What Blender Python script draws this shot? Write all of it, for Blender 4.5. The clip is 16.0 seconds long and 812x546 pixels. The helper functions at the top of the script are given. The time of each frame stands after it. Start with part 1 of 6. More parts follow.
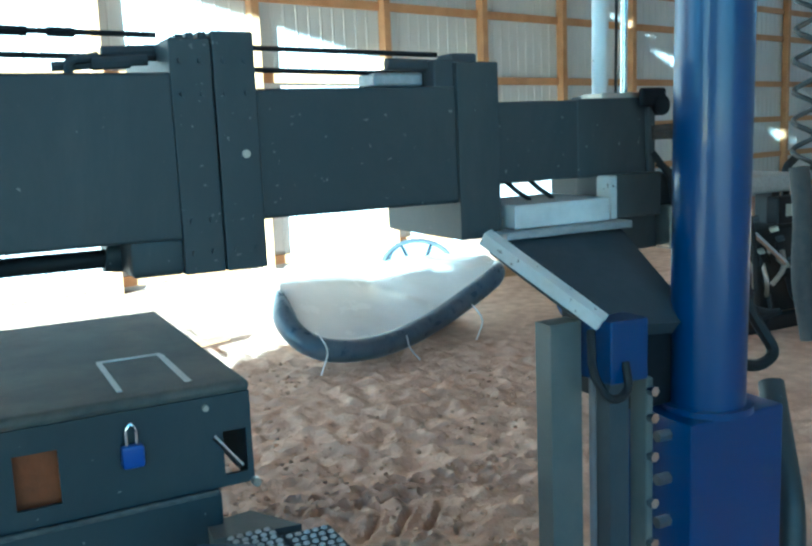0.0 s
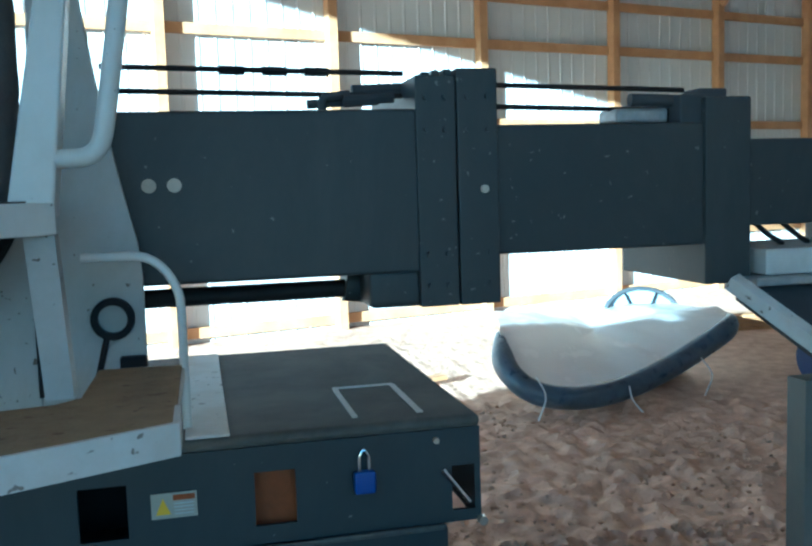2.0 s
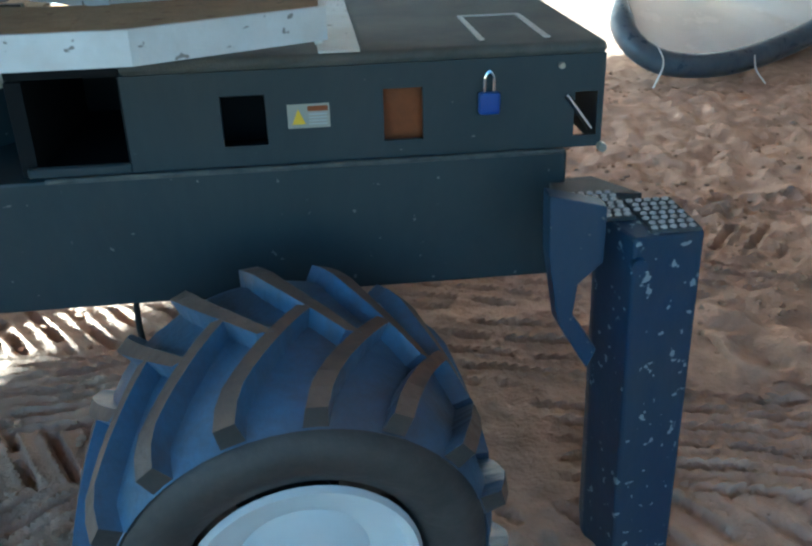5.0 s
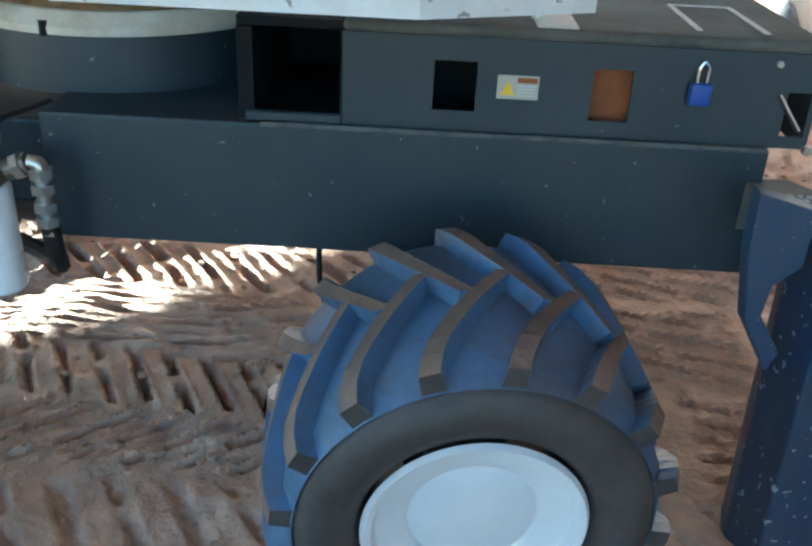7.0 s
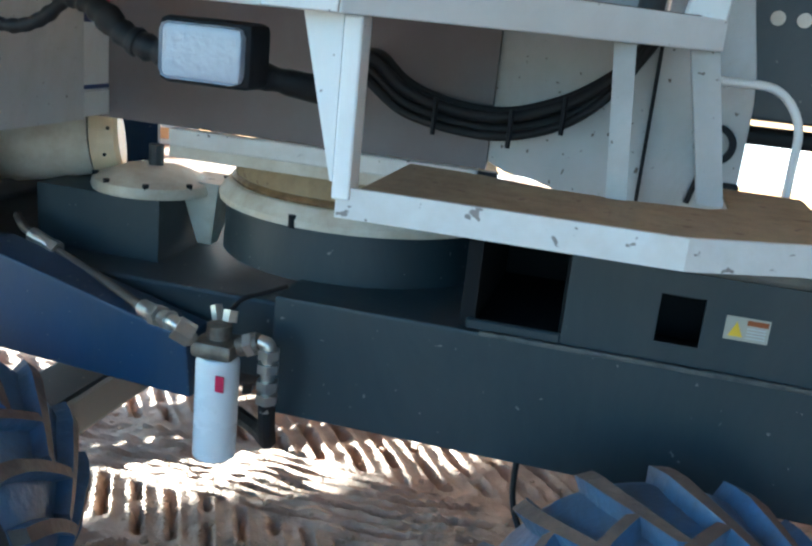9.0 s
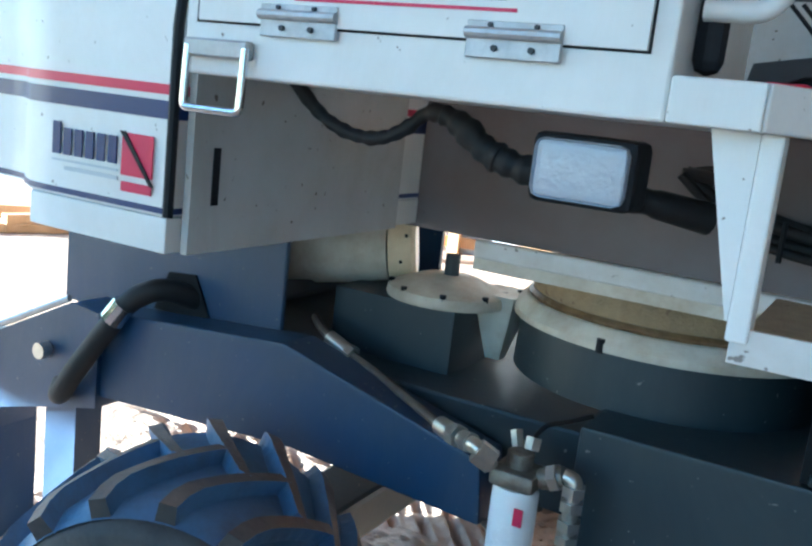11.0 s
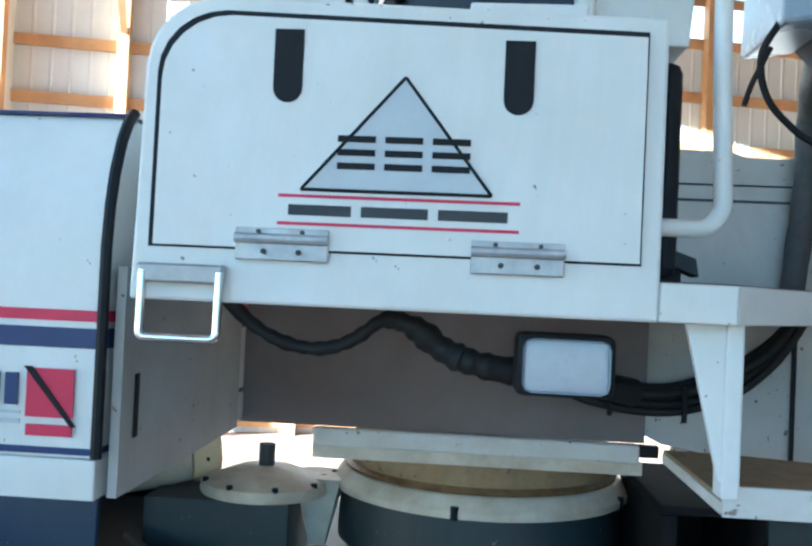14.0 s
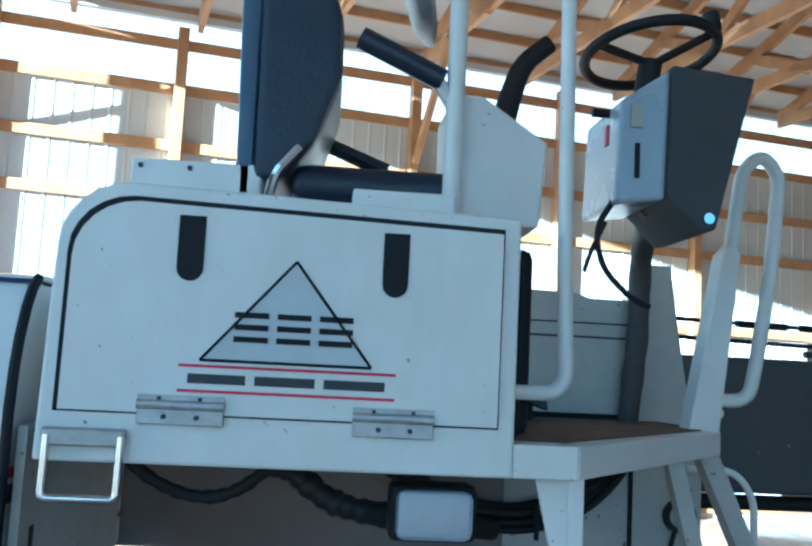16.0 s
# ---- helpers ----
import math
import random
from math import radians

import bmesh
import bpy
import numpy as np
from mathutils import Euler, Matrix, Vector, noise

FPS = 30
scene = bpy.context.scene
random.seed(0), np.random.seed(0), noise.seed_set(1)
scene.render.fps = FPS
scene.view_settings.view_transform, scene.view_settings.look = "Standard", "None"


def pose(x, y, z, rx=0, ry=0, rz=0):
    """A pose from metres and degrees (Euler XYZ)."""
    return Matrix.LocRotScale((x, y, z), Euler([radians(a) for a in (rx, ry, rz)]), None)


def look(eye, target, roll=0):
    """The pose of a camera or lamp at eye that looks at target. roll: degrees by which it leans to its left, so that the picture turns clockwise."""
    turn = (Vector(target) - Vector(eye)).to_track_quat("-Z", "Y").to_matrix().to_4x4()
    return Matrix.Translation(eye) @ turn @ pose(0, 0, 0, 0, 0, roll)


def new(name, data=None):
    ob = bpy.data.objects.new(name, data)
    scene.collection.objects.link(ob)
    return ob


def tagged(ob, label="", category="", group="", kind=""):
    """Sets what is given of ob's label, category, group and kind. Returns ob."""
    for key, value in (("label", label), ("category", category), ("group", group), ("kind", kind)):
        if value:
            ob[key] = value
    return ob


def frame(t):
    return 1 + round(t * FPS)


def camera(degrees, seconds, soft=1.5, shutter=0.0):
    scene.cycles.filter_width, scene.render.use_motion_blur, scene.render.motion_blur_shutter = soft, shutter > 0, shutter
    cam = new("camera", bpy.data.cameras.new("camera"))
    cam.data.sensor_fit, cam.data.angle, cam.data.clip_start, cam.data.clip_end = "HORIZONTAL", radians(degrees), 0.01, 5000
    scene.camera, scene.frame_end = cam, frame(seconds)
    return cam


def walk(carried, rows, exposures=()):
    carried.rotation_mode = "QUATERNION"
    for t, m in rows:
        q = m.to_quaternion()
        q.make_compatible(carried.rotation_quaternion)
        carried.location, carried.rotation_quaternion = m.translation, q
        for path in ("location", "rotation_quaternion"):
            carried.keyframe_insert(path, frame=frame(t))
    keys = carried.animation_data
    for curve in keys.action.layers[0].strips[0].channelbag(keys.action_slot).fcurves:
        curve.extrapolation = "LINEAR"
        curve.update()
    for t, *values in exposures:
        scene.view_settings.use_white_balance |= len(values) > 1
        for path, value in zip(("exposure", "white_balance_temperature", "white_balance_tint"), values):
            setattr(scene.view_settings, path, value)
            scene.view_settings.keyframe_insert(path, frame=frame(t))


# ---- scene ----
cam = camera(49.5, 16.0, soft=2.5)
PATH = [
    (0, (0.175, -2.118, 1.965), (1.078, -0.361, 1.655), -2.4),
    (0.5, (0.168, -2.068, 1.931), (1.013, -0.274, 1.672), -3.1),
    (1, (0.159, -2.093, 1.942), (0.886, -0.243, 1.716), -2.7),
    (1.5, (0.152, -2.082, 1.941), (0.738, -0.182, 1.73), -2.4),
    (2, (0.136, -2.066, 1.937), (0.593, -0.129, 1.747), -1.8),
    (2.5, (0.125, -2.043, 1.935), (0.451, -0.08, 1.742), -1.2),
    (3, (0.123, -2.021, 1.925), (0.351, -0.05, 1.677), -0.5),
    (3.5, (0.143, -1.989, 1.901), (0.312, -0.04, 1.487), 0.7),
    (4, (0.158, -2.008, 1.87), (0.25, -0.116, 1.229), 0.2),
    (4.5, (0.107, -2.069, 1.838), (0.301, -0.254, 1.021), -0.7),
    (4.7, (0.09, -2.102, 1.821), (0.293, -0.301, 0.975), -1.4),
    (6.8, (-0.154, -2.199, 1.816), (-0.158, -0.448, 0.849), 2.3),
    (7, (-0.17, -2.189, 1.81), (-0.199, -0.412, 0.893), 2.8),
    (7.5, (-0.2, -2.179, 1.846), (-0.28, -0.352, 1.037), 3.8),
    (8, (-0.224, -2.19, 1.866), (-0.37, -0.323, 1.163), 4.4),
    (8.5, (-0.261, -2.184, 1.865), (-0.558, -0.309, 1.237), 5.3),
    (9, (-0.305, -2.197, 1.867), (-0.74, -0.324, 1.316), 5.9),
    (9.5, (-0.328, -2.171, 1.867), (-0.902, -0.32, 1.37), 6.5),
    (10, (-0.395, -2.096, 1.867), (-1.127, -0.275, 1.483), 6.6),
    (10.2, (-0.433, -2.079, 1.862), (-1.223, -0.28, 1.488), 6.6),
    (12.3, (-0.819, -2.26, 1.841), (-1.814, -0.571, 1.447), 6.2),
    (12.5, (-0.862, -2.254, 1.832), (-1.782, -0.527, 1.417), 6.6),
    (13, (-1.027, -2.173, 1.8), (-1.668, -0.342, 1.313), 3.9),
    (13.5, (-1.12, -2.22, 1.853), (-1.509, -0.265, 1.692), 4.2),
    (14, (-1.209, -2.364, 1.901), (-1.342, -0.368, 1.939), 2.6),
    (14.5, (-1.257, -2.48, 1.955), (-1.25, -0.483, 2.053), 2.6),
    (15, (-1.228, -2.556, 2.009), (-1.158, -0.563, 2.162), 3.2),
    (15.5, (-1.197, -2.607, 2.039), (-1.12, -0.623, 2.282), 3.6),
    (16, (-1.257, -2.579, 2.069), (-1.087, -0.597, 2.281), 2.9),
]
EXPOSURES = [(0, 3.45, 4100, -26), (1, 3.3, 4100, -25), (1.5, 3.05, 4050, -25), (2, 2.75, 4150, -21), (2.5, 2.5, 4150, -20), (3.0, 2.3, 4100, -20), (3.5, 2.15, 4180, -19), (4, 2.15, 4300, -18), (4.5, 2.75, 4450, -17), (7, 3.75, 5050, -10), (8, 3.9, 4950, -10), (9, 3.6, 4850, -9), (10, 3.6, 4950, -9), (12.5, 3.3, 4520, -8), (13.5, 3.45, 4900, -8), (14, 3.4, 4750, -10), (14.5, 3.05, 4500, -13), (16, 2.7, 4300, -15)]
walk(cam, [(t, look(eye, target, roll)) for t, eye, target, roll in PATH], exposures=EXPOSURES)

# ---- light ----
world = bpy.data.worlds.new("sky")
scene.world = world
world.use_nodes = True
wn = world.node_tree
wn.nodes.clear()
sky = wn.nodes.new("ShaderNodeTexSky")
sky.sky_type = "NISHITA"
sky.sun_disc = False
sky.air_density, sky.dust_density, sky.ozone_density = 1.0, 0.4, 3.0
SUN_EL, SUN_AZ = 11.4, 232.4     # degrees; the sun stands over -x and -y
sky.sun_elevation = radians(SUN_EL)
sky.sun_rotation = radians(SUN_AZ)
bg = wn.nodes.new("ShaderNodeBackground")
bg.inputs[1].default_value = 0.055
wo = wn.nodes.new("ShaderNodeOutputWorld")
wn.links.new(sky.outputs[0], bg.inputs[0])
wn.links.new(bg.outputs[0], wo.inputs[0])
sun = new("sun", bpy.data.lights.new("sun", "SUN"))
sun.data.energy = 5.0
sun.data.angle = radians(0.53)
sun.data.color = (1.0, 0.95, 0.88)
sun.matrix_world = look((0, 0, 0), (0.790, 0.613, -math.tan(radians(SUN_EL))))


# ---- materials ----
def mat(name, col, rough=0.6, metal=0.0, col2=None, scale=6.0, amount=0.5, bump=0.15, grain=60.0, coat=0.0, spots=None, spot_scale=40.0, spot_cut=0.7, spec=0.5, dust=None, dust_amount=0.3):
    """A surface with two scales of colour change (patches and grain), optional chips or spatter, and relief."""
    m = bpy.data.materials.new(name)
    m.use_nodes = True
    nt = m.node_tree
    L = nt.links.new
    b = nt.nodes["Principled BSDF"]
    b.inputs["Roughness"].default_value = rough
    b.inputs["Metallic"].default_value = metal
    b.inputs["Coat Weight"].default_value = coat
    b.inputs["Specular IOR Level"].default_value = spec
    tc = nt.nodes.new("ShaderNodeTexCoord")
    n1 = nt.nodes.new("ShaderNodeTexNoise")
    n1.inputs["Scale"].default_value = scale
    n1.inputs["Detail"].default_value = 6
    n1.inputs["Roughness"].default_value = 0.65
    n2 = nt.nodes.new("ShaderNodeTexNoise")
    n2.inputs["Scale"].default_value = grain
    n2.inputs["Detail"].default_value = 4
    for n in (n1, n2):
        L(tc.outputs["Object"], n.inputs["Vector"])
    ramp = nt.nodes.new("ShaderNodeMapRange")
    ramp.inputs[1].default_value, ramp.inputs[2].default_value = 0.35, 0.65
    L(n1.outputs[0], ramp.inputs[0])
    mul = nt.nodes.new("ShaderNodeMath")
    mul.operation = "MULTIPLY"
    mul.inputs[1].default_value = amount
    L(ramp.outputs[0], mul.inputs[0])
    mix = nt.nodes.new("ShaderNodeMix")
    mix.data_type = "RGBA"
    c2 = col2 or tuple(c * 0.7 for c in col)
    mix.inputs[6].default_value = (*col, 1)
    mix.inputs[7].default_value = (*c2, 1)
    L(mul.outputs[0], mix.inputs[0])
    out = mix.outputs[2]
    if dust:
        n4 = nt.nodes.new("ShaderNodeTexNoise")
        n4.inputs["Scale"].default_value = 1.7
        n4.inputs["Detail"].default_value = 12
        n4.inputs["Roughness"].default_value = 0.78
        n4.inputs["Distortion"].default_value = 0.6
        mp = nt.nodes.new("ShaderNodeMapping")
        mp.inputs["Scale"].default_value = (1.0, 1.0, 0.45)
        L(tc.outputs["Object"], mp.inputs["Vector"])
        L(mp.outputs[0], n4.inputs["Vector"])
        r4 = nt.nodes.new("ShaderNodeMapRange")
        r4.inputs[1].default_value, r4.inputs[2].default_value, r4.inputs[4].default_value = 0.45, 0.72, dust_amount
        L(n4.outputs[0], r4.inputs[0])
        mz = nt.nodes.new("ShaderNodeMix")
        mz.data_type = "RGBA"
        mz.inputs[7].default_value = (*dust, 1)
        L(out, mz.inputs[6])
        L(r4.outputs[0], mz.inputs[0])
        out = mz.outputs[2]
    if spots:
        n3 = nt.nodes.new("ShaderNodeTexNoise")
        n3.inputs["Scale"].default_value = spot_scale
        n3.inputs["Detail"].default_value = 2
        L(tc.outputs["Object"], n3.inputs["Vector"])
        r3 = nt.nodes.new("ShaderNodeMapRange")
        r3.inputs[1].default_value, r3.inputs[2].default_value = spot_cut, spot_cut + 0.03
        L(n3.outputs[0], r3.inputs[0])
        mx = nt.nodes.new("ShaderNodeMix")
        mx.data_type = "RGBA"
        mx.inputs[7].default_value = (*spots, 1)
        L(out, mx.inputs[6])
        L(r3.outputs[0], mx.inputs[0])
        out = mx.outputs[2]
    L(out, b.inputs["Base Color"])
    rr = nt.nodes.new("ShaderNodeMapRange")
    rr.inputs[3].default_value, rr.inputs[4].default_value = max(rough - 0.12, 0.03), min(rough + 0.12, 1)
    L(n1.outputs[0], rr.inputs[0])
    L(rr.outputs[0], b.inputs["Roughness"])
    if bump:
        bp = nt.nodes.new("ShaderNodeBump")
        bp.inputs["Strength"].default_value = bump
        bp.inputs["Distance"].default_value = 0.01
        L(n2.outputs[0], bp.inputs["Height"])
        L(bp.outputs[0], b.inputs["Normal"])
    return m


GREY = mat("blue_grey_frame_paint", (0.013, 0.026, 0.036), 0.50, col2=(0.022, 0.033, 0.040), scale=3.0, amount=0.8, bump=0.06, spots=(0.15, 0.15, 0.14), spot_scale=44, spot_cut=0.725, dust=(0.075, 0.080, 0.080), dust_amount=0.24)
DECKM = mat("worn_deck_grip", (0.060, 0.064, 0.060), 0.8, col2=(0.12, 0.115, 0.105), scale=5.0, amount=0.9, bump=0.35, grain=180, dust=(0.20, 0.185, 0.16), dust_amount=0.45)
BOOM = mat("boom_paint", (0.023, 0.032, 0.037), 0.50, col2=(0.038, 0.044, 0.046), scale=2.5, amount=0.8, bump=0.06, spots=(0.15, 0.15, 0.135), spot_scale=40, spot_cut=0.71, dust=(0.11, 0.106, 0.095), dust_amount=0.30)
BLUE = mat("blue_paint", (0.010, 0.036, 0.092), 0.45, col2=(0.014, 0.034, 0.068), scale=4.0, amount=0.7, bump=0.05, spots=(0.13, 0.14, 0.14), spot_scale=50, spot_cut=0.70, dust=(0.07, 0.085, 0.105), dust_amount=0.4)
BRIGHTBLUE = mat("bright_blue_mast_paint", (0.005, 0.036, 0.135), 0.34, coat=0.3, scale=3.0, amount=0.4, bump=0.03, dust=(0.03, 0.06, 0.14), dust_amount=0.1)
WHITE = mat("white_machine_paint", (0.74, 0.75, 0.74), 0.45, col2=(0.62, 0.62, 0.58), scale=2.5, amount=0.6, bump=0.04, spots=(0.26, 0.23, 0.20), spot_scale=56, spot_cut=0.735, dust=(0.50, 0.46, 0.40), dust_amount=0.35)
WORNW = mat("worn_white_edge", (0.64, 0.645, 0.63), 0.6, col2=(0.50, 0.47, 0.42), scale=9, amount=0.6, bump=0.1, spots=(0.22, 0.20, 0.18), spot_scale=38, spot_cut=0.685)
TANFLOOR = mat("muddy_platform_floor", (0.30, 0.215, 0.115), 0.85, col2=(0.19, 0.135, 0.075), scale=14, amount=0.8, bump=0.4, grain=120, spots=(0.17, 0.11, 0.065), spot_scale=30, spot_cut=0.66, dust=(0.38, 0.30, 0.18), dust_amount=0.5)
RUBBER = mat("tyre_rubber", (0.022, 0.022, 0.023), 0.6, col2=(0.055, 0.050, 0.048), scale=9, amount=0.9, bump=0.3, grain=45, dust=(0.085, 0.065, 0.05), dust_amount=0.45)
# blue sky light painted into the rubber's colour; the brown patches are dust
TREADB = mat("sky_tinted_dusty_tread", (0.085, 0.165, 0.30), 0.42, col2=(0.055, 0.080, 0.12), scale=5, amount=0.8, bump=0.3, grain=40, spec=0.6, dust=(0.070, 0.056, 0.045), dust_amount=0.85)
LUGTOP = mat("muddy_tread", (0.15, 0.10, 0.072), 0.62, col2=(0.085, 0.068, 0.060), scale=9, amount=0.9, bump=0.3, dust=(0.26, 0.17, 0.12), dust_amount=0.5)
RIMW = mat("silver_white_rim", (0.62, 0.64, 0.66), 0.38, metal=0.0, scale=4, amount=0.3, bump=0.03)
BLACK = mat("black_rubber_hose", (0.012, 0.012, 0.013), 0.62, bump=0.1, scale=12, amount=0.3, spec=0.35)
# near-black colour that paints the shade inside openings
DARK = mat("interior_shade", (0.016, 0.017, 0.019), 0.9, bump=0, scale=5, amount=0.3, spec=0.05)
CHROME = mat("chromed_steel", (0.75, 0.76, 0.78), 0.16, metal=1.0, scale=10, amount=0.3, bump=0.03)
STEEL = mat("zinc_fitting", (0.52, 0.50, 0.45), 0.35, metal=0.9, scale=18, amount=0.6, bump=0.1)
ALU = mat("galvanised_steel", (0.48, 0.49, 0.50), 0.5, metal=0.6, scale=30, amount=0.7, bump=0.1, dust=(0.30, 0.27, 0.23), dust_amount=0.5)
ORANGE = mat("rusty_orange_panel", (0.30, 0.085, 0.018), 0.75, col2=(0.17, 0.055, 0.018), scale=8, amount=0.8, bump=0.2)
PADBLUE = mat("padlock_blue", (0.02, 0.06, 0.30), 0.35, scale=20, amount=0.2, bump=0)
STICKW = mat("sticker_white", (0.40, 0.39, 0.34), 0.5, scale=20, amount=0.2, bump=0)
YELLOW = mat("warning_yellow", (0.75, 0.52, 0.02), 0.5, scale=20, amount=0.2, bump=0)
INK = mat("decal_black", (0.008, 0.009, 0.012), 0.6, bump=0, scale=20, amount=0.2, spec=0.25)
NAVY = mat("decal_navy", (0.012, 0.03, 0.12), 0.4, bump=0, scale=20, amount=0.2)
CRIMSON = mat("decal_crimson", (0.50, 0.01, 0.07), 0.4, bump=0, scale=20, amount=0.2)
DECALGREY = mat("decal_silver", (0.50, 0.53, 0.56), 0.35, bump=0, scale=20, amount=0.2)
FILTERW = mat("filter_white", (0.78, 0.79, 0.80), 0.3, bump=0.02, scale=5, amount=0.15)
VINYL = mat("seat_vinyl", (0.010, 0.018, 0.040), 0.42, scale=8, amount=0.4, bump=0.15, grain=120)
SHELLB = mat("seat_shell", (0.06, 0.095, 0.16), 0.40, scale=8, amount=0.3, bump=0.03)
CONSOLE = mat("grey_console", (0.055, 0.062, 0.070), 0.72, spec=0.3, metal=0.0, scale=5, amount=0.4, bump=0.05, dust=(0.11, 0.11, 0.11), dust_amount=0.3)
LAMPG = mat("lamp_lens", (0.42, 0.45, 0.50), 0.12, scale=30, amount=0.2, bump=0.25, grain=70)
WOOD = mat("pine_lumber", (0.52, 0.30, 0.14), 0.7, col2=(0.36, 0.19, 0.08), scale=3, amount=0.8, bump=0.2, grain=70, dust=(0.62, 0.42, 0.24), dust_amount=0.3)
SHEET = mat("white_barn_steel", (0.66, 0.67, 0.68), 0.5, col2=(0.55, 0.56, 0.57), scale=1.2, amount=0.5, bump=0.02)
RUSTDUST = mat("rust_stained_plate", (0.155, 0.145, 0.15), 0.6, col2=(0.12, 0.085, 0.068), scale=1.6, amount=0.7, bump=0.08, spots=(0.10, 0.08, 0.08), spot_scale=40, spot_cut=0.75)
CREAM = mat("cream_paint", (0.80, 0.66, 0.46), 0.5, col2=(0.62, 0.48, 0.30), scale=10, amount=0.6, bump=0.08)
DIRTYW = mat("dusty_white_casting", (0.62, 0.59, 0.51), 0.55, col2=(0.36, 0.28, 0.18), scale=7, amount=0.7, bump=0.25, grain=40)
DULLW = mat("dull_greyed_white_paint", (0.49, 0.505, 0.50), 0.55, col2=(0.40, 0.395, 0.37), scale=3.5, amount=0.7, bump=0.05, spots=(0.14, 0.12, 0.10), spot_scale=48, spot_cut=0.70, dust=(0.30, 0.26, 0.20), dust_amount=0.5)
PLASTIC = mat("white_plastic_sheet", (0.82, 0.83, 0.84), 0.25, scale=3, amount=0.25, bump=0.3, grain=14)
nt = PLASTIC.node_tree
thin = nt.nodes.new("ShaderNodeBsdfTranslucent")
thin.inputs[0].default_value = (0.86, 0.87, 0.88, 1)
both = nt.nodes.new("ShaderNodeMixShader")
both.inputs[0].default_value = 0.4
nt.links.new(nt.nodes["Principled BSDF"].outputs[0], both.inputs[1])
nt.links.new(thin.outputs[0], both.inputs[2])
nt.links.new(both.outputs[0], nt.nodes["Material Output"].inputs[0])
RIMBLUE = mat("blue_grey_rub_rail", (0.055, 0.080, 0.115), 0.30, col2=(0.10, 0.13, 0.16), scale=9, amount=0.7, bump=0.5, grain=16)


LEAF = mat("tree_leaves", (0.05, 0.10, 0.03), 0.6, col2=(0.09, 0.13, 0.04), scale=2, amount=0.8, bump=0)
BARK = mat("tree_bark", (0.10, 0.075, 0.055), 0.9, scale=6, amount=0.8, bump=0.4)
PLOWG = mat("grey_green_plow_steel", (0.095, 0.105, 0.098), 0.5, col2=(0.14, 0.14, 0.13), scale=5, amount=0.7, bump=0.1)
MUDF = mat("dark_muddy_floor", (0.13, 0.095, 0.065), 0.85, col2=(0.08, 0.06, 0.045), scale=10, amount=0.8, bump=0.4, grain=90)
PANELG = mat("glossy_grey_panel", (0.34, 0.40, 0.47), 0.28, scale=4, amount=0.3, bump=0.02)
HOSEG = mat("dusty_grey_hose", (0.045, 0.047, 0.050), 0.7, col2=(0.085, 0.078, 0.070), scale=20, amount=0.7, bump=0.4, grain=60)
BRIGHTST = mat("bright_worn_steel", (0.70, 0.70, 0.68), 0.35, metal=0.1, col2=(0.45, 0.44, 0.42), scale=6, amount=0.6, bump=0.05)
GREASE = mat("brown_grease", (0.085, 0.050, 0.022), 0.35, col2=(0.20, 0.13, 0.06), scale=16, amount=0.9, bump=0.6, grain=30)
WELD = mat("worn_weld_seam", (0.10, 0.105, 0.10), 0.6, col2=(0.045, 0.052, 0.056), scale=22, amount=0.9, bump=0.3)
CASTING = mat("grimy_cast_metal", (0.22, 0.20, 0.17), 0.5, metal=0.6, col2=(0.12, 0.10, 0.08), scale=22, amount=0.9, bump=0.3)
HOSEB = mat("dirt_brown_hose", (0.045, 0.036, 0.030), 0.7, col2=(0.10, 0.08, 0.06), scale=18, amount=0.8, bump=0.2)
LEGBLUE = mat("scratched_blue_paint", (0.010, 0.034, 0.085), 0.45, col2=(0.018, 0.034, 0.058), scale=5.0, amount=0.8, bump=0.06, spots=(0.24, 0.29, 0.32), spot_scale=34, spot_cut=0.645, dust=(0.06, 0.075, 0.09), dust_amount=0.5)
CLOD = mat("dirt_clods", (0.52, 0.345, 0.235), 0.95, col2=(0.28, 0.18, 0.125), scale=12, amount=0.8, bump=0.4, grain=90)


def glow(name, col, strength):
    m = bpy.data.materials.new(name)
    m.use_nodes = True
    nt = m.node_tree
    nt.nodes.clear()
    e = nt.nodes.new("ShaderNodeEmission")
    e.inputs[0].default_value = (*col, 1)
    e.inputs[1].default_value = strength
    o = nt.nodes.new("ShaderNodeOutputMaterial")
    nt.links.new(e.outputs[0], o.inputs[0])
    return m


HAZE = glow("hazy_bright_sky", (0.90, 0.96, 1.0), 0.35)


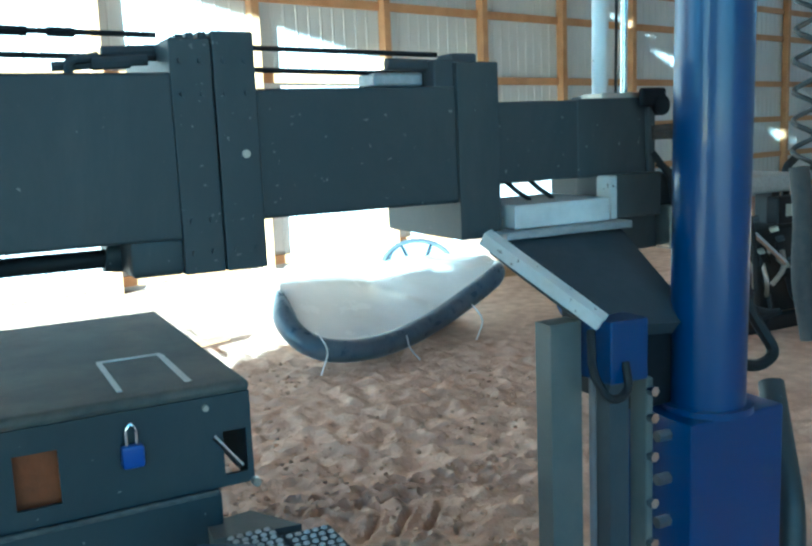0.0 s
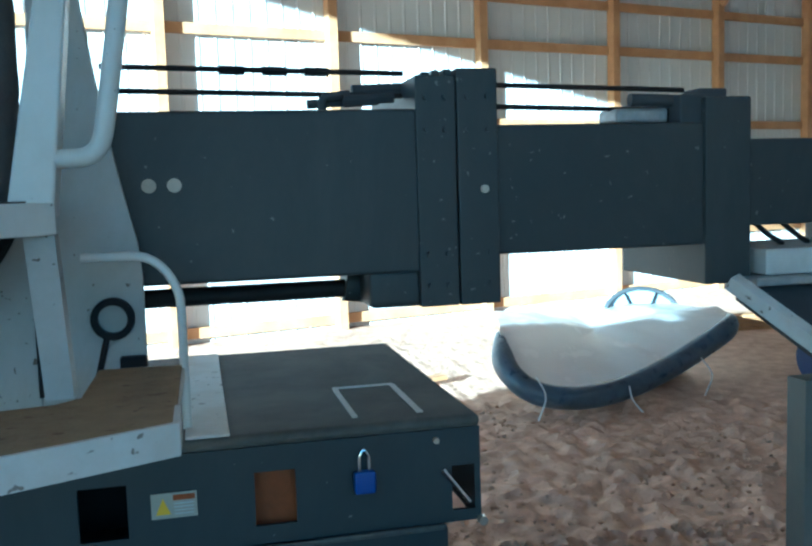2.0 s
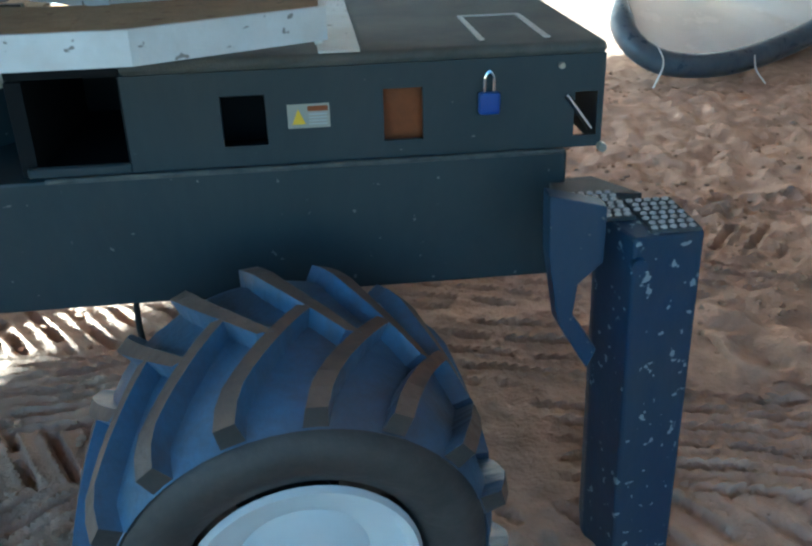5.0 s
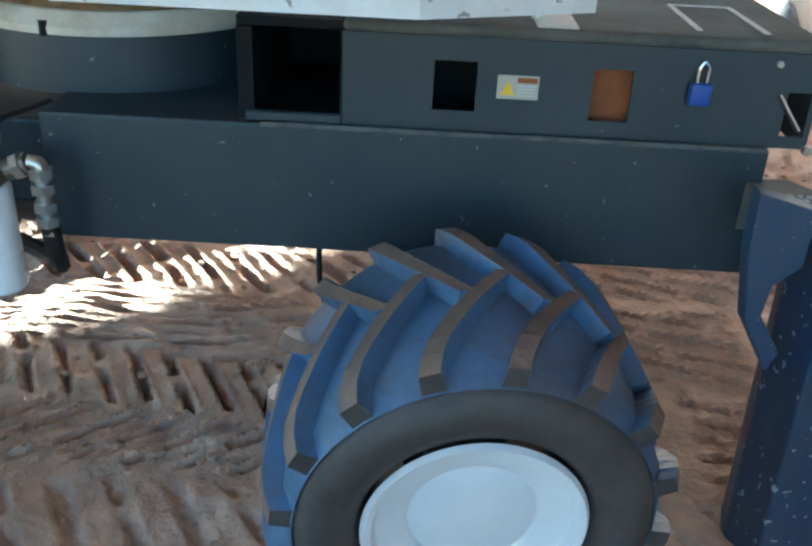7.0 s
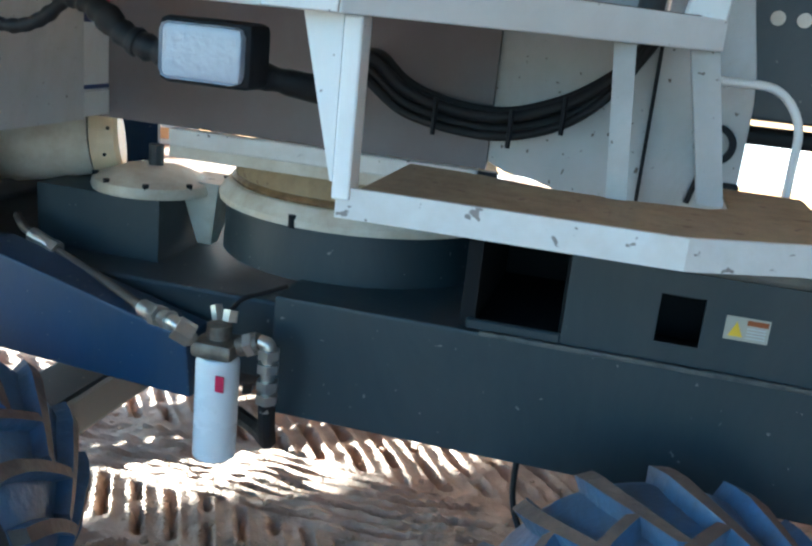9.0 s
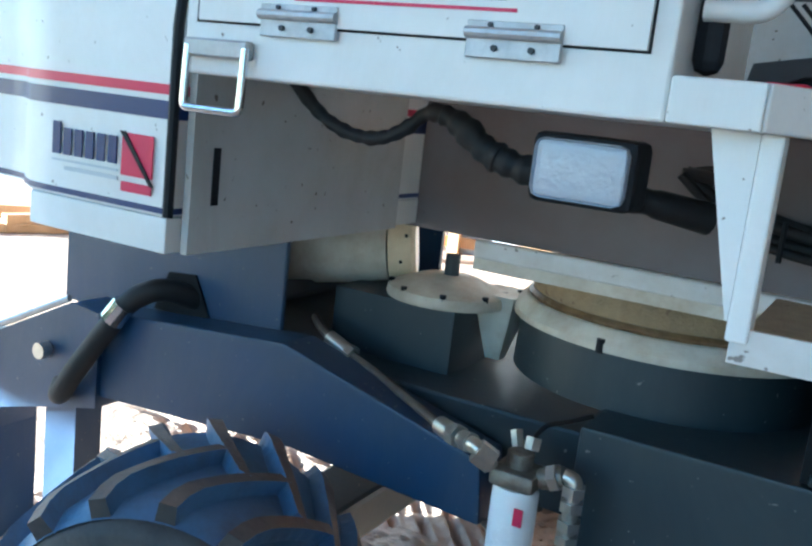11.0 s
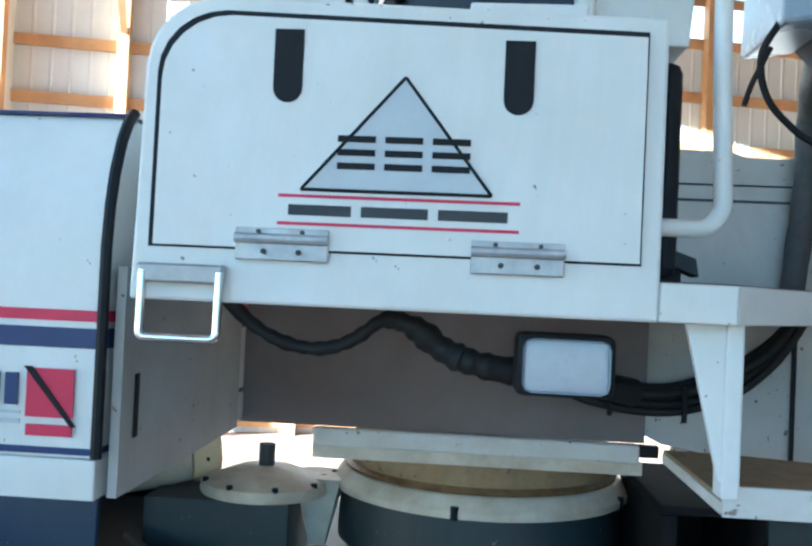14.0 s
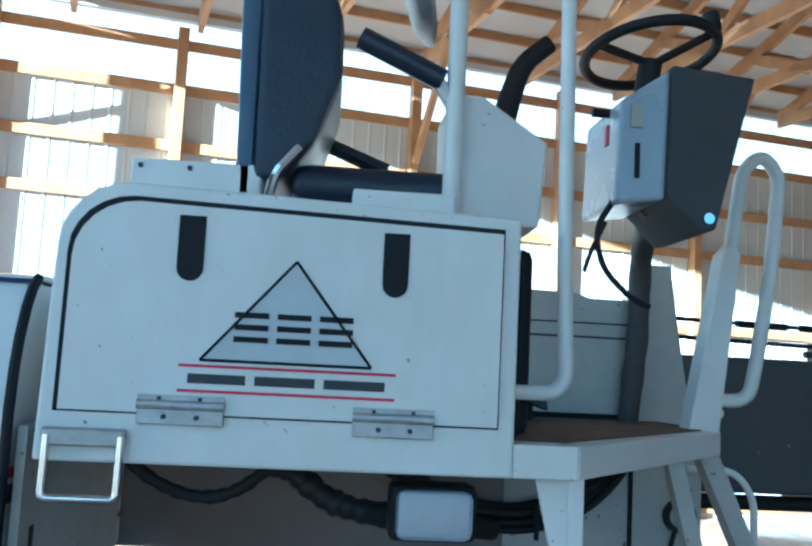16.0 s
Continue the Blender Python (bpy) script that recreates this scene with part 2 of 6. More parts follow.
def dirt_material():
    m = bpy.data.materials.new("red_brown_dirt")
    m.use_nodes = True
    nt = m.node_tree
    L = nt.links.new
    b = nt.nodes["Principled BSDF"]
    b.inputs["Roughness"].default_value = 0.95
    b.inputs["Specular IOR Level"].default_value = 0.15
    tc = nt.nodes.new("ShaderNodeTexCoord")
    n = [nt.nodes.new("ShaderNodeTexNoise") for _ in range(3)]
    for k, s in zip(n, (0.7, 7.0, 45.0)):
        k.inputs["Scale"].default_value = s
        k.inputs["Detail"].default_value = 8
        L(tc.outputs["Object"], k.inputs["Vector"])
    r = nt.nodes.new("ShaderNodeValToRGB")
    r.color_ramp.elements[0].position, r.color_ramp.elements[0].color = 0.30, (0.33, 0.217, 0.155, 1)
    r.color_ramp.elements[1].position, r.color_ramp.elements[1].color = 0.72, (0.75, 0.515, 0.375, 1)
    a = nt.nodes.new("ShaderNodeMath")
    a.operation = "MULTIPLY_ADD"
    a.inputs[1].default_value = 0.5
    L(n[1].outputs[0], a.inputs[0])
    h = nt.nodes.new("ShaderNodeMath")
    h.operation = "MULTIPLY"
    h.inputs[1].default_value = 0.5
    L(n[0].outputs[0], h.inputs[0])
    L(h.outputs[0], a.inputs[2])
    L(a.outputs[0], r.inputs[0])
    L(r.outputs[0], b.inputs["Base Color"])
    bp = nt.nodes.new("ShaderNodeBump")
    bp.inputs["Strength"].default_value = 1.0
    bp.inputs["Distance"].default_value = 0.035
    ad = nt.nodes.new("ShaderNodeMath")
    ad.operation = "MULTIPLY_ADD"
    ad.inputs[1].default_value = 0.35
    L(n[2].outputs[0], ad.inputs[0])
    L(n[1].outputs[0], ad.inputs[2])
    L(ad.outputs[0], bp.inputs["Height"])
    L(bp.outputs[0], b.inputs["Normal"])
    return m


DIRT = dirt_material()


# ---- mesh helpers ----
def bm_new():
    return bmesh.new()


def base_of(ob):
    p = Vector((0, 0, 0))
    while ob is not None:
        p += ob.location
        ob = ob.parent
    return p


def part(name, bm, material, parent=None, label="", smooth=False):
    """Links a bmesh, written in world metres, as one mesh object under a thing or a part."""
    if parent is not None:
        bmesh.ops.translate(bm, verts=bm.verts, vec=-base_of(parent))
    me = bpy.data.meshes.new(name)
    bm.normal_update()
    bm.to_mesh(me)
    bm.free()
    me.materials.append(material)
    if smooth:
        for p in me.polygons:
            p.use_smooth = True
        me.set_sharp_from_angle(angle=radians(40))
    ob = new(name, me)
    if smooth and len(me.polygons) < 200:
        wm = ob.modifiers.new("weighted_normals", "WEIGHTED_NORMAL")
        wm.keep_sharp = True
    ob.parent = parent
    if label:
        tagged(ob, label)
    return ob


def thing(name, loc, label, category, group="", kind=""):
    ob = new(name)
    ob.location = loc
    return tagged(ob, label, category, group, kind)


def solid(name, bm, material, label, category, group="", kind="", smooth=False):
    return tagged(part(name, bm, material, None, "", smooth), label, category, group, kind)


def box(bm, x0, x1, y0, y1, z0, z1, bevel=0.0, seg=2, m=None):
    r = bmesh.ops.create_cube(bm, size=1.0)
    vs = r["verts"]
    for v in vs:
        v.co = Vector(((x0 + x1) / 2 + v.co.x * (x1 - x0), (y0 + y1) / 2 + v.co.y * (y1 - y0), (z0 + z1) / 2 + v.co.z * (z1 - z0)))
    if m is not None:
        bmesh.ops.transform(bm, matrix=m, verts=vs)
    if bevel:
        es = list({e for v in vs for e in v.link_edges})
        bmesh.ops.bevel(bm, geom=es, offset=bevel, segments=seg, affect="EDGES", profile=0.5)
    return bm


def B(*a, **k):
    return box(bm_new(), *a, **k)


def prism(bm, pts, axis, a, b, bevel=0.0):
    """Extrudes a closed outline from a to b along axis. x: pts are (y, z); y: (x, z); z: (x, y)."""
    put = {"x": lambda p, h: (h, p[0], p[1]), "y": lambda p, h: (p[0], h, p[1]), "z": lambda p, h: (p[0], p[1], h)}[axis]
    lo = [bm.verts.new(put(p, a)) for p in pts]
    hi = [bm.verts.new(put(p, b)) for p in pts]
    n = len(pts)
    fs = [bm.faces.new(lo), bm.faces.new(hi[::-1])]
    for i in range(n):
        fs.append(bm.faces.new((lo[i], hi[i], hi[(i + 1) % n], lo[(i + 1) % n])))
    bmesh.ops.recalc_face_normals(bm, faces=fs)
    if bevel:
        es = list({e for f in fs for e in f.edges})
        bmesh.ops.bevel(bm, geom=es, offset=bevel, segments=2, affect="EDGES", profile=0.5)
    return bm


def smooth_path(pts, radius=0.05, seg=5):
    """Rounds the corners of a polyline."""
    pts = [Vector(p) for p in pts]
    if len(pts) < 3:
        return pts
    out = [pts[0]]
    for a, b, c in zip(pts, pts[1:], pts[2:]):
        r = min(radius, (b - a).length * 0.48, (c - b).length * 0.48)
        p, q = b + (a - b).normalized() * r, b + (c - b).normalized() * r
        for i in range(seg + 1):
            u = i / seg
            out.append(p * (1 - u) ** 2 + b * 2 * u * (1 - u) + q * u ** 2)
    out.append(pts[-1])
    return out


def tube(bm, pts, r, n=10, radius=0.05, seg=5, closed=False):
    """A round bar along a polyline with rounded corners; r may be a function of the step 0..1."""
    path = [Vector(p) for p in pts] if radius == 0 else smooth_path(pts, radius, seg)
    clean = [path[0]]
    for p in path[1:]:
        if (p - clean[-1]).length > 1e-5:
            clean.append(p)
    path = clean
    k = len(path)
    rings = []
    t0 = (path[1] - path[0]).normalized()
    u = t0.orthogonal().normalized()
    for i, p in enumerate(path):
        if closed:
            t = (path[(i + 1) % k] - path[i - 1]).normalized()
        else:
            t = (path[min(i + 1, k - 1)] - path[max(i - 1, 0)]).normalized()
        u = (u - t * u.dot(t)).normalized()
        v = t.cross(u)
        rr = r(i / (k - 1)) if callable(r) else r
        rings.append([bm.verts.new(p + (u * math.cos(2 * math.pi * j / n) + v * math.sin(2 * math.pi * j / n)) * rr) for j in range(n)])
    m = k if closed else k - 1
    for i in range(m):
        a, b = rings[i], rings[(i + 1) % k]
        for j in range(n):
            bm.faces.new((a[j], a[(j + 1) % n], b[(j + 1) % n], b[j]))
    if not closed:
        bm.faces.new(rings[0][::-1])
        bm.faces.new(rings[-1])
    return bm


def T(pts, r, **k):
    return tube(bm_new(), pts, r, **k)


def lathe(bm, prof, m, n=40, close=False):
    """Turns a profile of (radius, height) about the z axis of the pose m."""
    rings = []
    for r, h in prof:
        if r < 1e-6:
            rings.append([bm.verts.new(m @ Vector((0, 0, h)))])
        else:
            rings.append([bm.verts.new(m @ Vector((r * math.cos(2 * math.pi * j / n), r * math.sin(2 * math.pi * j / n), h))) for j in range(n)])
    pairs = list(zip(rings, rings[1:])) + ([(rings[-1], rings[0])] if close else [])
    fs = []
    for a, b in pairs:
        for j in range(n):
            q = [a[j % len(a)], a[(j + 1) % len(a)], b[(j + 1) % len(b)], b[j % len(b)]]
            f = []
            for v in q:
                if v not in f:
                    f.append(v)
            if len(f) > 2:
                fs.append(bm.faces.new(f))
    bmesh.ops.recalc_face_normals(bm, faces=fs)
    return bm


def pierced(bm, u0, u1, v0, v1, holes, y0, y1):
    """A plate in the x-z plane between y0 and y1 with rectangular openings (x0, x1, z0, z1) through it."""
    us = sorted({u0, u1, *[h[0] for h in holes], *[h[1] for h in holes]})
    vs = sorted({v0, v1, *[h[2] for h in holes], *[h[3] for h in holes]})
    us, vs = [u for u in us if u0 <= u <= u1], [v for v in vs if v0 <= v <= v1]
    solidc = {}
    for i in range(len(us) - 1):
        for j in range(len(vs) - 1):
            cu, cv = (us[i] + us[i + 1]) / 2, (vs[j] + vs[j + 1]) / 2
            solidc[i, j] = not any(h[0] < cu < h[1] and h[2] < cv < h[3] for h in holes)
    cache = {}

    def vert(i, j, k):
        if (i, j, k) not in cache:
            cache[i, j, k] = bm.verts.new((us[i], (y0, y1)[k], vs[j]))
        return cache[i, j, k]

    for (i, j), s in solidc.items():
        if not s:
            continue
        for k in (0, 1):
            bm.faces.new([vert(i, j, k), vert(i + 1, j, k), vert(i + 1, j + 1, k), vert(i, j + 1, k)])
        for di, dj, e in ((-1, 0, ((i, j), (i, j + 1))), (1, 0, ((i + 1, j), (i + 1, j + 1))), (0, -1, ((i, j), (i + 1, j))), (0, 1, ((i, j + 1), (i + 1, j + 1)))):
            if not solidc.get((i + di, j + dj), False):
                (a, b), (c, d) = e
                bm.faces.new([vert(a, b, 0), vert(c, d, 0), vert(c, d, 1), vert(a, b, 1)])
    bmesh.ops.recalc_face_normals(bm, faces=bm.faces)
    return bm

def frustum(bm, lo, hi):
    """A bar between a lower and an upper rectangle (x0, x1, y0, y1, z)."""
    r = [[bm.verts.new((x, y, q[4])) for x, y in ((q[0], q[2]), (q[1], q[2]), (q[1], q[3]), (q[0], q[3]))] for q in (lo, hi)]
    bm.faces.new(r[0][::-1])
    bm.faces.new(r[1])
    for k in range(4):
        bm.faces.new((r[0][k], r[0][(k + 1) % 4], r[1][(k + 1) % 4], r[1][k]))
    bmesh.ops.recalc_face_normals(bm, faces=bm.faces)
    return bm


# ---- barn ----
WY, GX, EAVE = 9.5, -7.0, 6.3          # back wall, open gable end, eave height
XR, YF = 32.0, -7.0                    # right end, front wall


# printed lanes: from y, to y, from x, to x, the prints' direction, their spacing, depth
LANES = [(y0, y1, x0, x1, radians(a), g, d) for y0, y1, x0, x1, a, g, d in (
    (1.12, 1.50, -3.9, 0.1, -52, 0.145, 1.0), (1.12, 1.52, 0.1, 2.2, -24, 0.12, 1.0),
    (0.57, 1.10, -3.6, -0.55, 10, 0.115, 1.0), (0.55, 1.10, -0.55, 1.15, -18, 0.115, 1.0),
    (0.22, 0.56, -3.6, -0.2, -61, 0.125, 1.0), (-0.10, 0.22, -3.6, -0.2, 42, 0.115, 1.0),
    (-0.15, 0.50, 0.75, 2.4, -11, 0.105, 0.9), (-0.60, -0.12, -3.0, 2.2, -58, 0.15, 0.55),
    (1.54, 1.92, -3.9, 2.4, 48, 0.145, 0.9), (1.92, 2.30, -3.9, 2.4, -48, 0.145, 0.9))]


def ground():
    bm = bm_new()
    rng = random.Random(4)
    xs = [-400, -100, -40, -20, -12, -8, -6, -5, -4.4] + [-3.9 + 0.06 * i for i in range(20)] + [-2.7 + 0.013 * i for i in range(338)] + [1.715 + 0.022 * i for i in range(164)] + [5.5, 6, 6.6, 7.4, 9, 12, 20, 40, 100, 400]
    ys = [-400, -100, -40, -20, -10, -6, -4, -3, -2.2, -1.7] + [-1.3 + 0.014 * i for i in range(257)] + [2.32 + 0.025 * i for i in range(124)] + [5.5, 6, 6.6, 7.4, 9, 12, 20, 40, 100, 400]

    def height(x, y):
        near = 1 - min(1, max(0, (math.hypot(x - 0.8, y - 1.6) - 4.6) / 1.2))
        if near <= 0:
            return 0.03 * noise.noise(Vector((x * 0.3, y * 0.3, 0))) if abs(x) < 50 and abs(y) < 50 else 0.0
        h = 0.04 * noise.noise(Vector((x * 0.6, y * 0.6, 0)))
        h += near * 0.022 * noise.noise(Vector((x * 4.0, y * 4.0, 3)))
        h += near * 0.007 * noise.noise(Vector((x * 14, y * 14, 5)))
        if x > 1.6 or y > 2.2:
            h += near * (0.036 * noise.noise(Vector((x * 6.5, y * 6.5, 2))) + 0.016 * noise.noise(Vector((x * 12, y * 12, 6))) + 0.035 * max(0, noise.noise(Vector((x * 9, y * 9, 15))) - 0.1))
        # two rows of round lug dents
        for ya, slope, shift in ((2.27, -0.07, 0.0), (2.10, -0.09, 0.06)):
            u = (x - 1.5 + shift) / 0.125
            if 0 <= u < 17:
                dx, dy = (u - math.floor(u) - 0.5) * 0.125, y - ya - slope * (x - 1.5) - 0.03 * math.sin(math.floor(u) * 2.3)
                r = math.hypot(dx, dy)
                if r < 0.09:
                    h += -0.065 * max(0, min(1, (0.056 - r) * 40)) + 0.014 * max(0, 1 - abs(r - 0.066) * 50)
        clod = noise.noise(Vector((x * 8, y * 8, 9)))
        h += near * 0.03 * max(0, clod - 0.25)
        # lug prints pressed into the dirt, lane by lane
        for y0, y1, x0, x1, ang, gap, deep in LANES:
            wob = 0.05 * noise.noise(Vector((x * 1.6, y * 1.6, 7))) + 0.04 * math.sin(x * 1.3 + y0 * 3)
            yy = y + wob
            if not (y0 < yy < y1 and x0 < x < x1):
                continue
            ca, sa = math.cos(ang), math.sin(ang)
            across = (-sa * x + ca * yy) / gap
            row = math.floor(across)
            ph = across - row - 0.5
            along = (ca * x + sa * yy) / 0.42 + 0.37 * (row % 3)
            end = abs(along - math.floor(along) - 0.5)
            edge = min(1, (yy - y0) * 22, (y1 - yy) * 22, (x - x0) * 12, (x1 - x) * 12)
            thick = 0.16 + 0.05 * noise.noise(Vector((row * 1.7, y0 * 9, 3)))
            slot = min(1, max(0, (thick - abs(ph)) * 13)) * min(1, max(0, (0.44 - end) * 14))
            keep = min(1, max(0.7, 0.95 + 1.2 * noise.noise(Vector((x * 1.3, y * 1.3, 11)))))
            berm = max(0, 1 - abs(abs(ph) - thick - 0.10) * 9)
            h += near * edge * keep * deep * (-0.060 * slot + 0.016 * berm * (1 - slot))
        return h

    rows = [[bm.verts.new((x, y, height(x, y))) for x in xs] for y in ys]
    for a, b in zip(rows, rows[1:]):
        for i in range(len(xs) - 1):
            bm.faces.new((a[i], a[i + 1], b[i + 1], b[i]))
    return solid("ground", bm, DIRT, "red-brown dirt floor rutted with tyre lug prints", "ground", kind="structure", smooth=True)


def ribbed_sheet(bm, x0, x1, z0, z1, y, depth=0.010, pitch=0.229):
    """Ribbed steel cladding facing -y."""
    xs = []
    x = x0
    while x < x1:
        for dx, dy in ((0, 0), (pitch * 0.78, 0), (pitch * 0.83, -depth), (pitch * 0.94, -depth)):
            if x + dx < x1:
                xs.append((x + dx, y + dy))
        x += pitch
    xs.append((x1, y))
    lo = [bm.verts.new((a, b, z0)) for a, b in xs]
    hi = [bm.verts.new((a, b, z1)) for a, b in xs]
    for i in range(len(xs) - 1):
        bm.faces.new((lo[i], lo[i + 1], hi[i + 1], hi[i]))


def barn():
    POSTS = [-5.7, -3.45, -0.22, 2.1, 4.5, 7.0, 9.3, 11.55, 13.9, 16.3, 18.6, 20.9, 23.2, 25.5, 27.8, 30.1]
    GIRTS = [0.15, 1.05, 1.97, 2.88, 4.05, 4.75, 5.5, 6.1]
    bm = bm_new()
    ribbed_sheet(bm, GX, XR, -0.1, 5.45, WY + 0.16)
    box(bm, GX, XR, WY + 0.19, WY + 0.24, -0.1, 5.45)
    wall = solid("wall_north", bm, SHEET, "white ribbed steel barn wall with pine framing", "wall", kind="structure")
    for x in POSTS:
        part("post", B(x - 0.07, x + 0.07, WY - 0.03, WY + 0.135, -0.1, EAVE, bevel=0.006, seg=1), WOOD, wall)
    for z in GIRTS:
        part("girt", B(GX, XR, WY + 0.085, WY + 0.13, z - 0.07, z + 0.07), WOOD, wall)
    part("upper_panel", B(GX, XR, WY + 0.15, WY + 0.17, 6.45, EAVE + 0.25), SHEET, wall)
    # open gable end with posts
    part_g = bm_new()
    box(part_g, GX - 0.12, GX, YF, -6.7, -0.1, EAVE)
    box(part_g, GX - 0.12, GX, 9.3, WY + 0.2, -0.1, EAVE)
    gable = solid("wall_west", part_g, SHEET, "white steel gable end with a wide open doorway", "wall", kind="structure")
    for y in (9.15, 8.2):
        part("post", B(GX - 0.2, GX + 0.02, y - 0.1, y + 0.1, -0.1, EAVE), WOOD, gable)
    # unseen header, added to keep sun off the far right wall
    part("sun_stop_header", B(GX - 0.12, GX, -6.7, 2.6, 5.05, EAVE), SHEET, gable)
    prism_bm = bm_new()
    prism(prism_bm, [(YF, EAVE), (WY + 0.2, EAVE), (1.25, EAVE + 2.6)], "x", GX - 0.12, GX)
    part("gable_top", prism_bm, SHEET, gable)
    solid("wall_east", B(XR, XR + 0.12, YF, WY + 0.25, -0.1, EAVE + 0.1), SHEET, "white steel barn end wall", "wall", kind="structure")
    # unseen front wall; its doorway is added and sized for the sky light
    bm = bm_new()
    pierced(bm, GX, XR, -0.1, EAVE, [(-6.7, -0.6, -0.1, 5.2)], YF - 0.1, YF)
    solid("wall_south", bm, SHEET, "unseen white steel barn wall, its doorway added to let sky light in", "wall", kind="structure")
    # roof and trusses
    bm = bm_new()
    for (y0, z0), (y1, z1) in (((YF - 0.4, EAVE + 0.28), (1.25, EAVE + 2.85)), ((1.25, EAVE + 2.85), (WY + 0.6, EAVE + 0.28))):
        prism(bm, [(y0, z0), (y1, z1), (y1, z1 + 0.05), (y0, z0 + 0.05)], "x", GX - 0.3, XR + 0.2)
    roof = solid("ceiling", bm, SHEET, "white steel roof underside with pine purlins", "ceiling", kind="structure")
    bm = bm_new()
    for k in range(14):
        u = (k + 0.5) / 14
        for ya, yb in ((YF - 0.4, 1.25), (WY + 0.6, 1.25)):
            y = ya + (yb - ya) * u
            z = EAVE + 0.28 + 2.57 * u
            box(bm, GX, XR, y - 0.02, y + 0.02, z - 0.13, z - 0.012)
    part("purlin", bm, WOOD, roof)
    for x in [4.5 + 1.55 * k for k in range(-7, 10)]:
        tr = thing("roof_truss", (x, 1.25, EAVE), "pine roof truss with steel nail plates", "truss", "roof trusses", "structure")
        t = 0.035
        def bar(p, q, h=0.14):
            d = Vector((0, q[0] - p[0], q[1] - p[1]))
            n = Vector((0, -d.z, d.y)).normalized() * h / 2
            bmx = bm_new()
            pts = [(p[0] + n.y, p[1] + n.z), (q[0] + n.y, q[1] + n.z), (q[0] - n.y, q[1] - n.z), (p[0] - n.y, p[1] - n.z)]
            prism(bmx, pts, "x", x - t, x + t)
            part("member", bmx, WOOD, tr)
        bar((YF, EAVE + 0.05), (WY, EAVE + 0.05), 0.18)
        bar((YF, EAVE + 0.12), (1.25, EAVE + 2.65), 0.18)
        bar((WY, EAVE + 0.12), (1.25, EAVE + 2.65), 0.18)
        zt = lambda y: EAVE + 0.12 + 2.53 * (1 - abs(y - 1.25) / 8.25)
        for a, b in (((7.2, EAVE), (8.3, zt(8.3))), ((7.2, EAVE), (5.4, zt(5.4))), ((4.0, EAVE), (5.4, zt(5.4))), ((4.0, EAVE), (1.25, zt(1.25))),
                     ((-4.7, EAVE), (-2.9, zt(-2.9))), ((-1.5, EAVE), (-2.9, zt(-2.9))), ((-1.5, EAVE), (1.25, zt(1.25)))):
            bar(a, b, 0.15)
    for x in POSTS[::2]:
        bmx = bm_new()
        tube(bmx, [(x, WY - 0.05, 4.9), (x, WY - 1.2, 6.3)], 0.06, n=4, radius=0)
        tagged(part("knee_brace", bmx, WOOD, None), "pine knee brace between wall post and truss", "brace", "knee braces", "structure")


ground()
BEFORE = set(bpy.data.objects)
barn()
solid("backdrop", B(-40, 60, 24.0, 24.1, 2.0, 40), HAZE, "bright hazy sky behind the barn", "sky", kind="structure")

# the barn stands turned against the machine
TURN = Matrix.Translation((0, 9.6, 0)) @ Matrix.Rotation(radians(13.6), 4, "Z") @ Matrix.Translation((0, -9.6, 0))
for ob in list(bpy.data.objects):
    if ob not in BEFORE and ob.parent is None:
        ob.matrix_basis = TURN @ ob.matrix_basis


def tree(x, y, h, seed, spread=0.7, lobe=1.0, name="tree", label="leafy green tree outside the barn, placed to block the sun", leaves=5200, low=0.12):
    rng = random.Random(seed)
    t = thing(name, (x, y, 0), label, name.replace("young_", ""), "trees and shrubs outside")
    bm = T([(x, y, -0.1), (x + 0.1, y, h * 0.3), (x - 0.05, y + 0.1, h * 0.75)], lambda u: (0.16 - 0.11 * u) * min(1, lobe * lobe * 2.2), n=10, radius=0.3)
    for k in range(7):
        a, z = k * 2.4, h * (0.25 + 0.08 * k)
        tube(bm, [(x, y, z), (x + spread * math.cos(a), y + spread * math.sin(a), z + 0.5)], lambda u: (0.05 - 0.03 * u) * min(1, lobe * 1.2), n=6, radius=0)
    part("trunk", bm, BARK, t)
    bm = bm_new()
    lobes = [(x + rng.uniform(-spread, spread), y + rng.uniform(-spread, spread), h * (low + (0.88 - low) * (k + rng.random()) / 18), lobe * rng.uniform(0.7, 1.15)) for k in range(18)]
    for _ in range(leaves):
        lx, ly, lz, lr = rng.choice(lobes)
        d = Vector((rng.gauss(0, 1), rng.gauss(0, 1), rng.gauss(0, 1))).normalized() * lr * rng.random() ** 0.4
        c = Vector((lx, ly, lz)) + d
        if c.z < 0.05:
            continue
        u = Vector((rng.gauss(0, 1), rng.gauss(0, 1), rng.gauss(0, 1))).normalized()
        v = u.orthogonal().normalized()
        s = rng.uniform(0.07, 0.15)
        bm.faces.new([bm.verts.new(c + u * s), bm.verts.new(c + v * s * 0.6), bm.verts.new(c - u * s), bm.verts.new(c - v * s * 0.6)])
    part("crown", bm, LEAF, t)


# tree rows out of view, placed to keep the sun off the machine
for k in range(6):
    tree(-13 + 0.5 * math.sin(k * 2.1), -9.95 - 1.7 * k, 6.7 + 0.4 * math.sin(k * 1.3), 20 + k)
    tree(-14.6 + 0.4 * math.sin(k * 1.7), -11.2 - 1.7 * k, 6.9 + 0.4 * math.sin(k * 2.3), 40 + k)
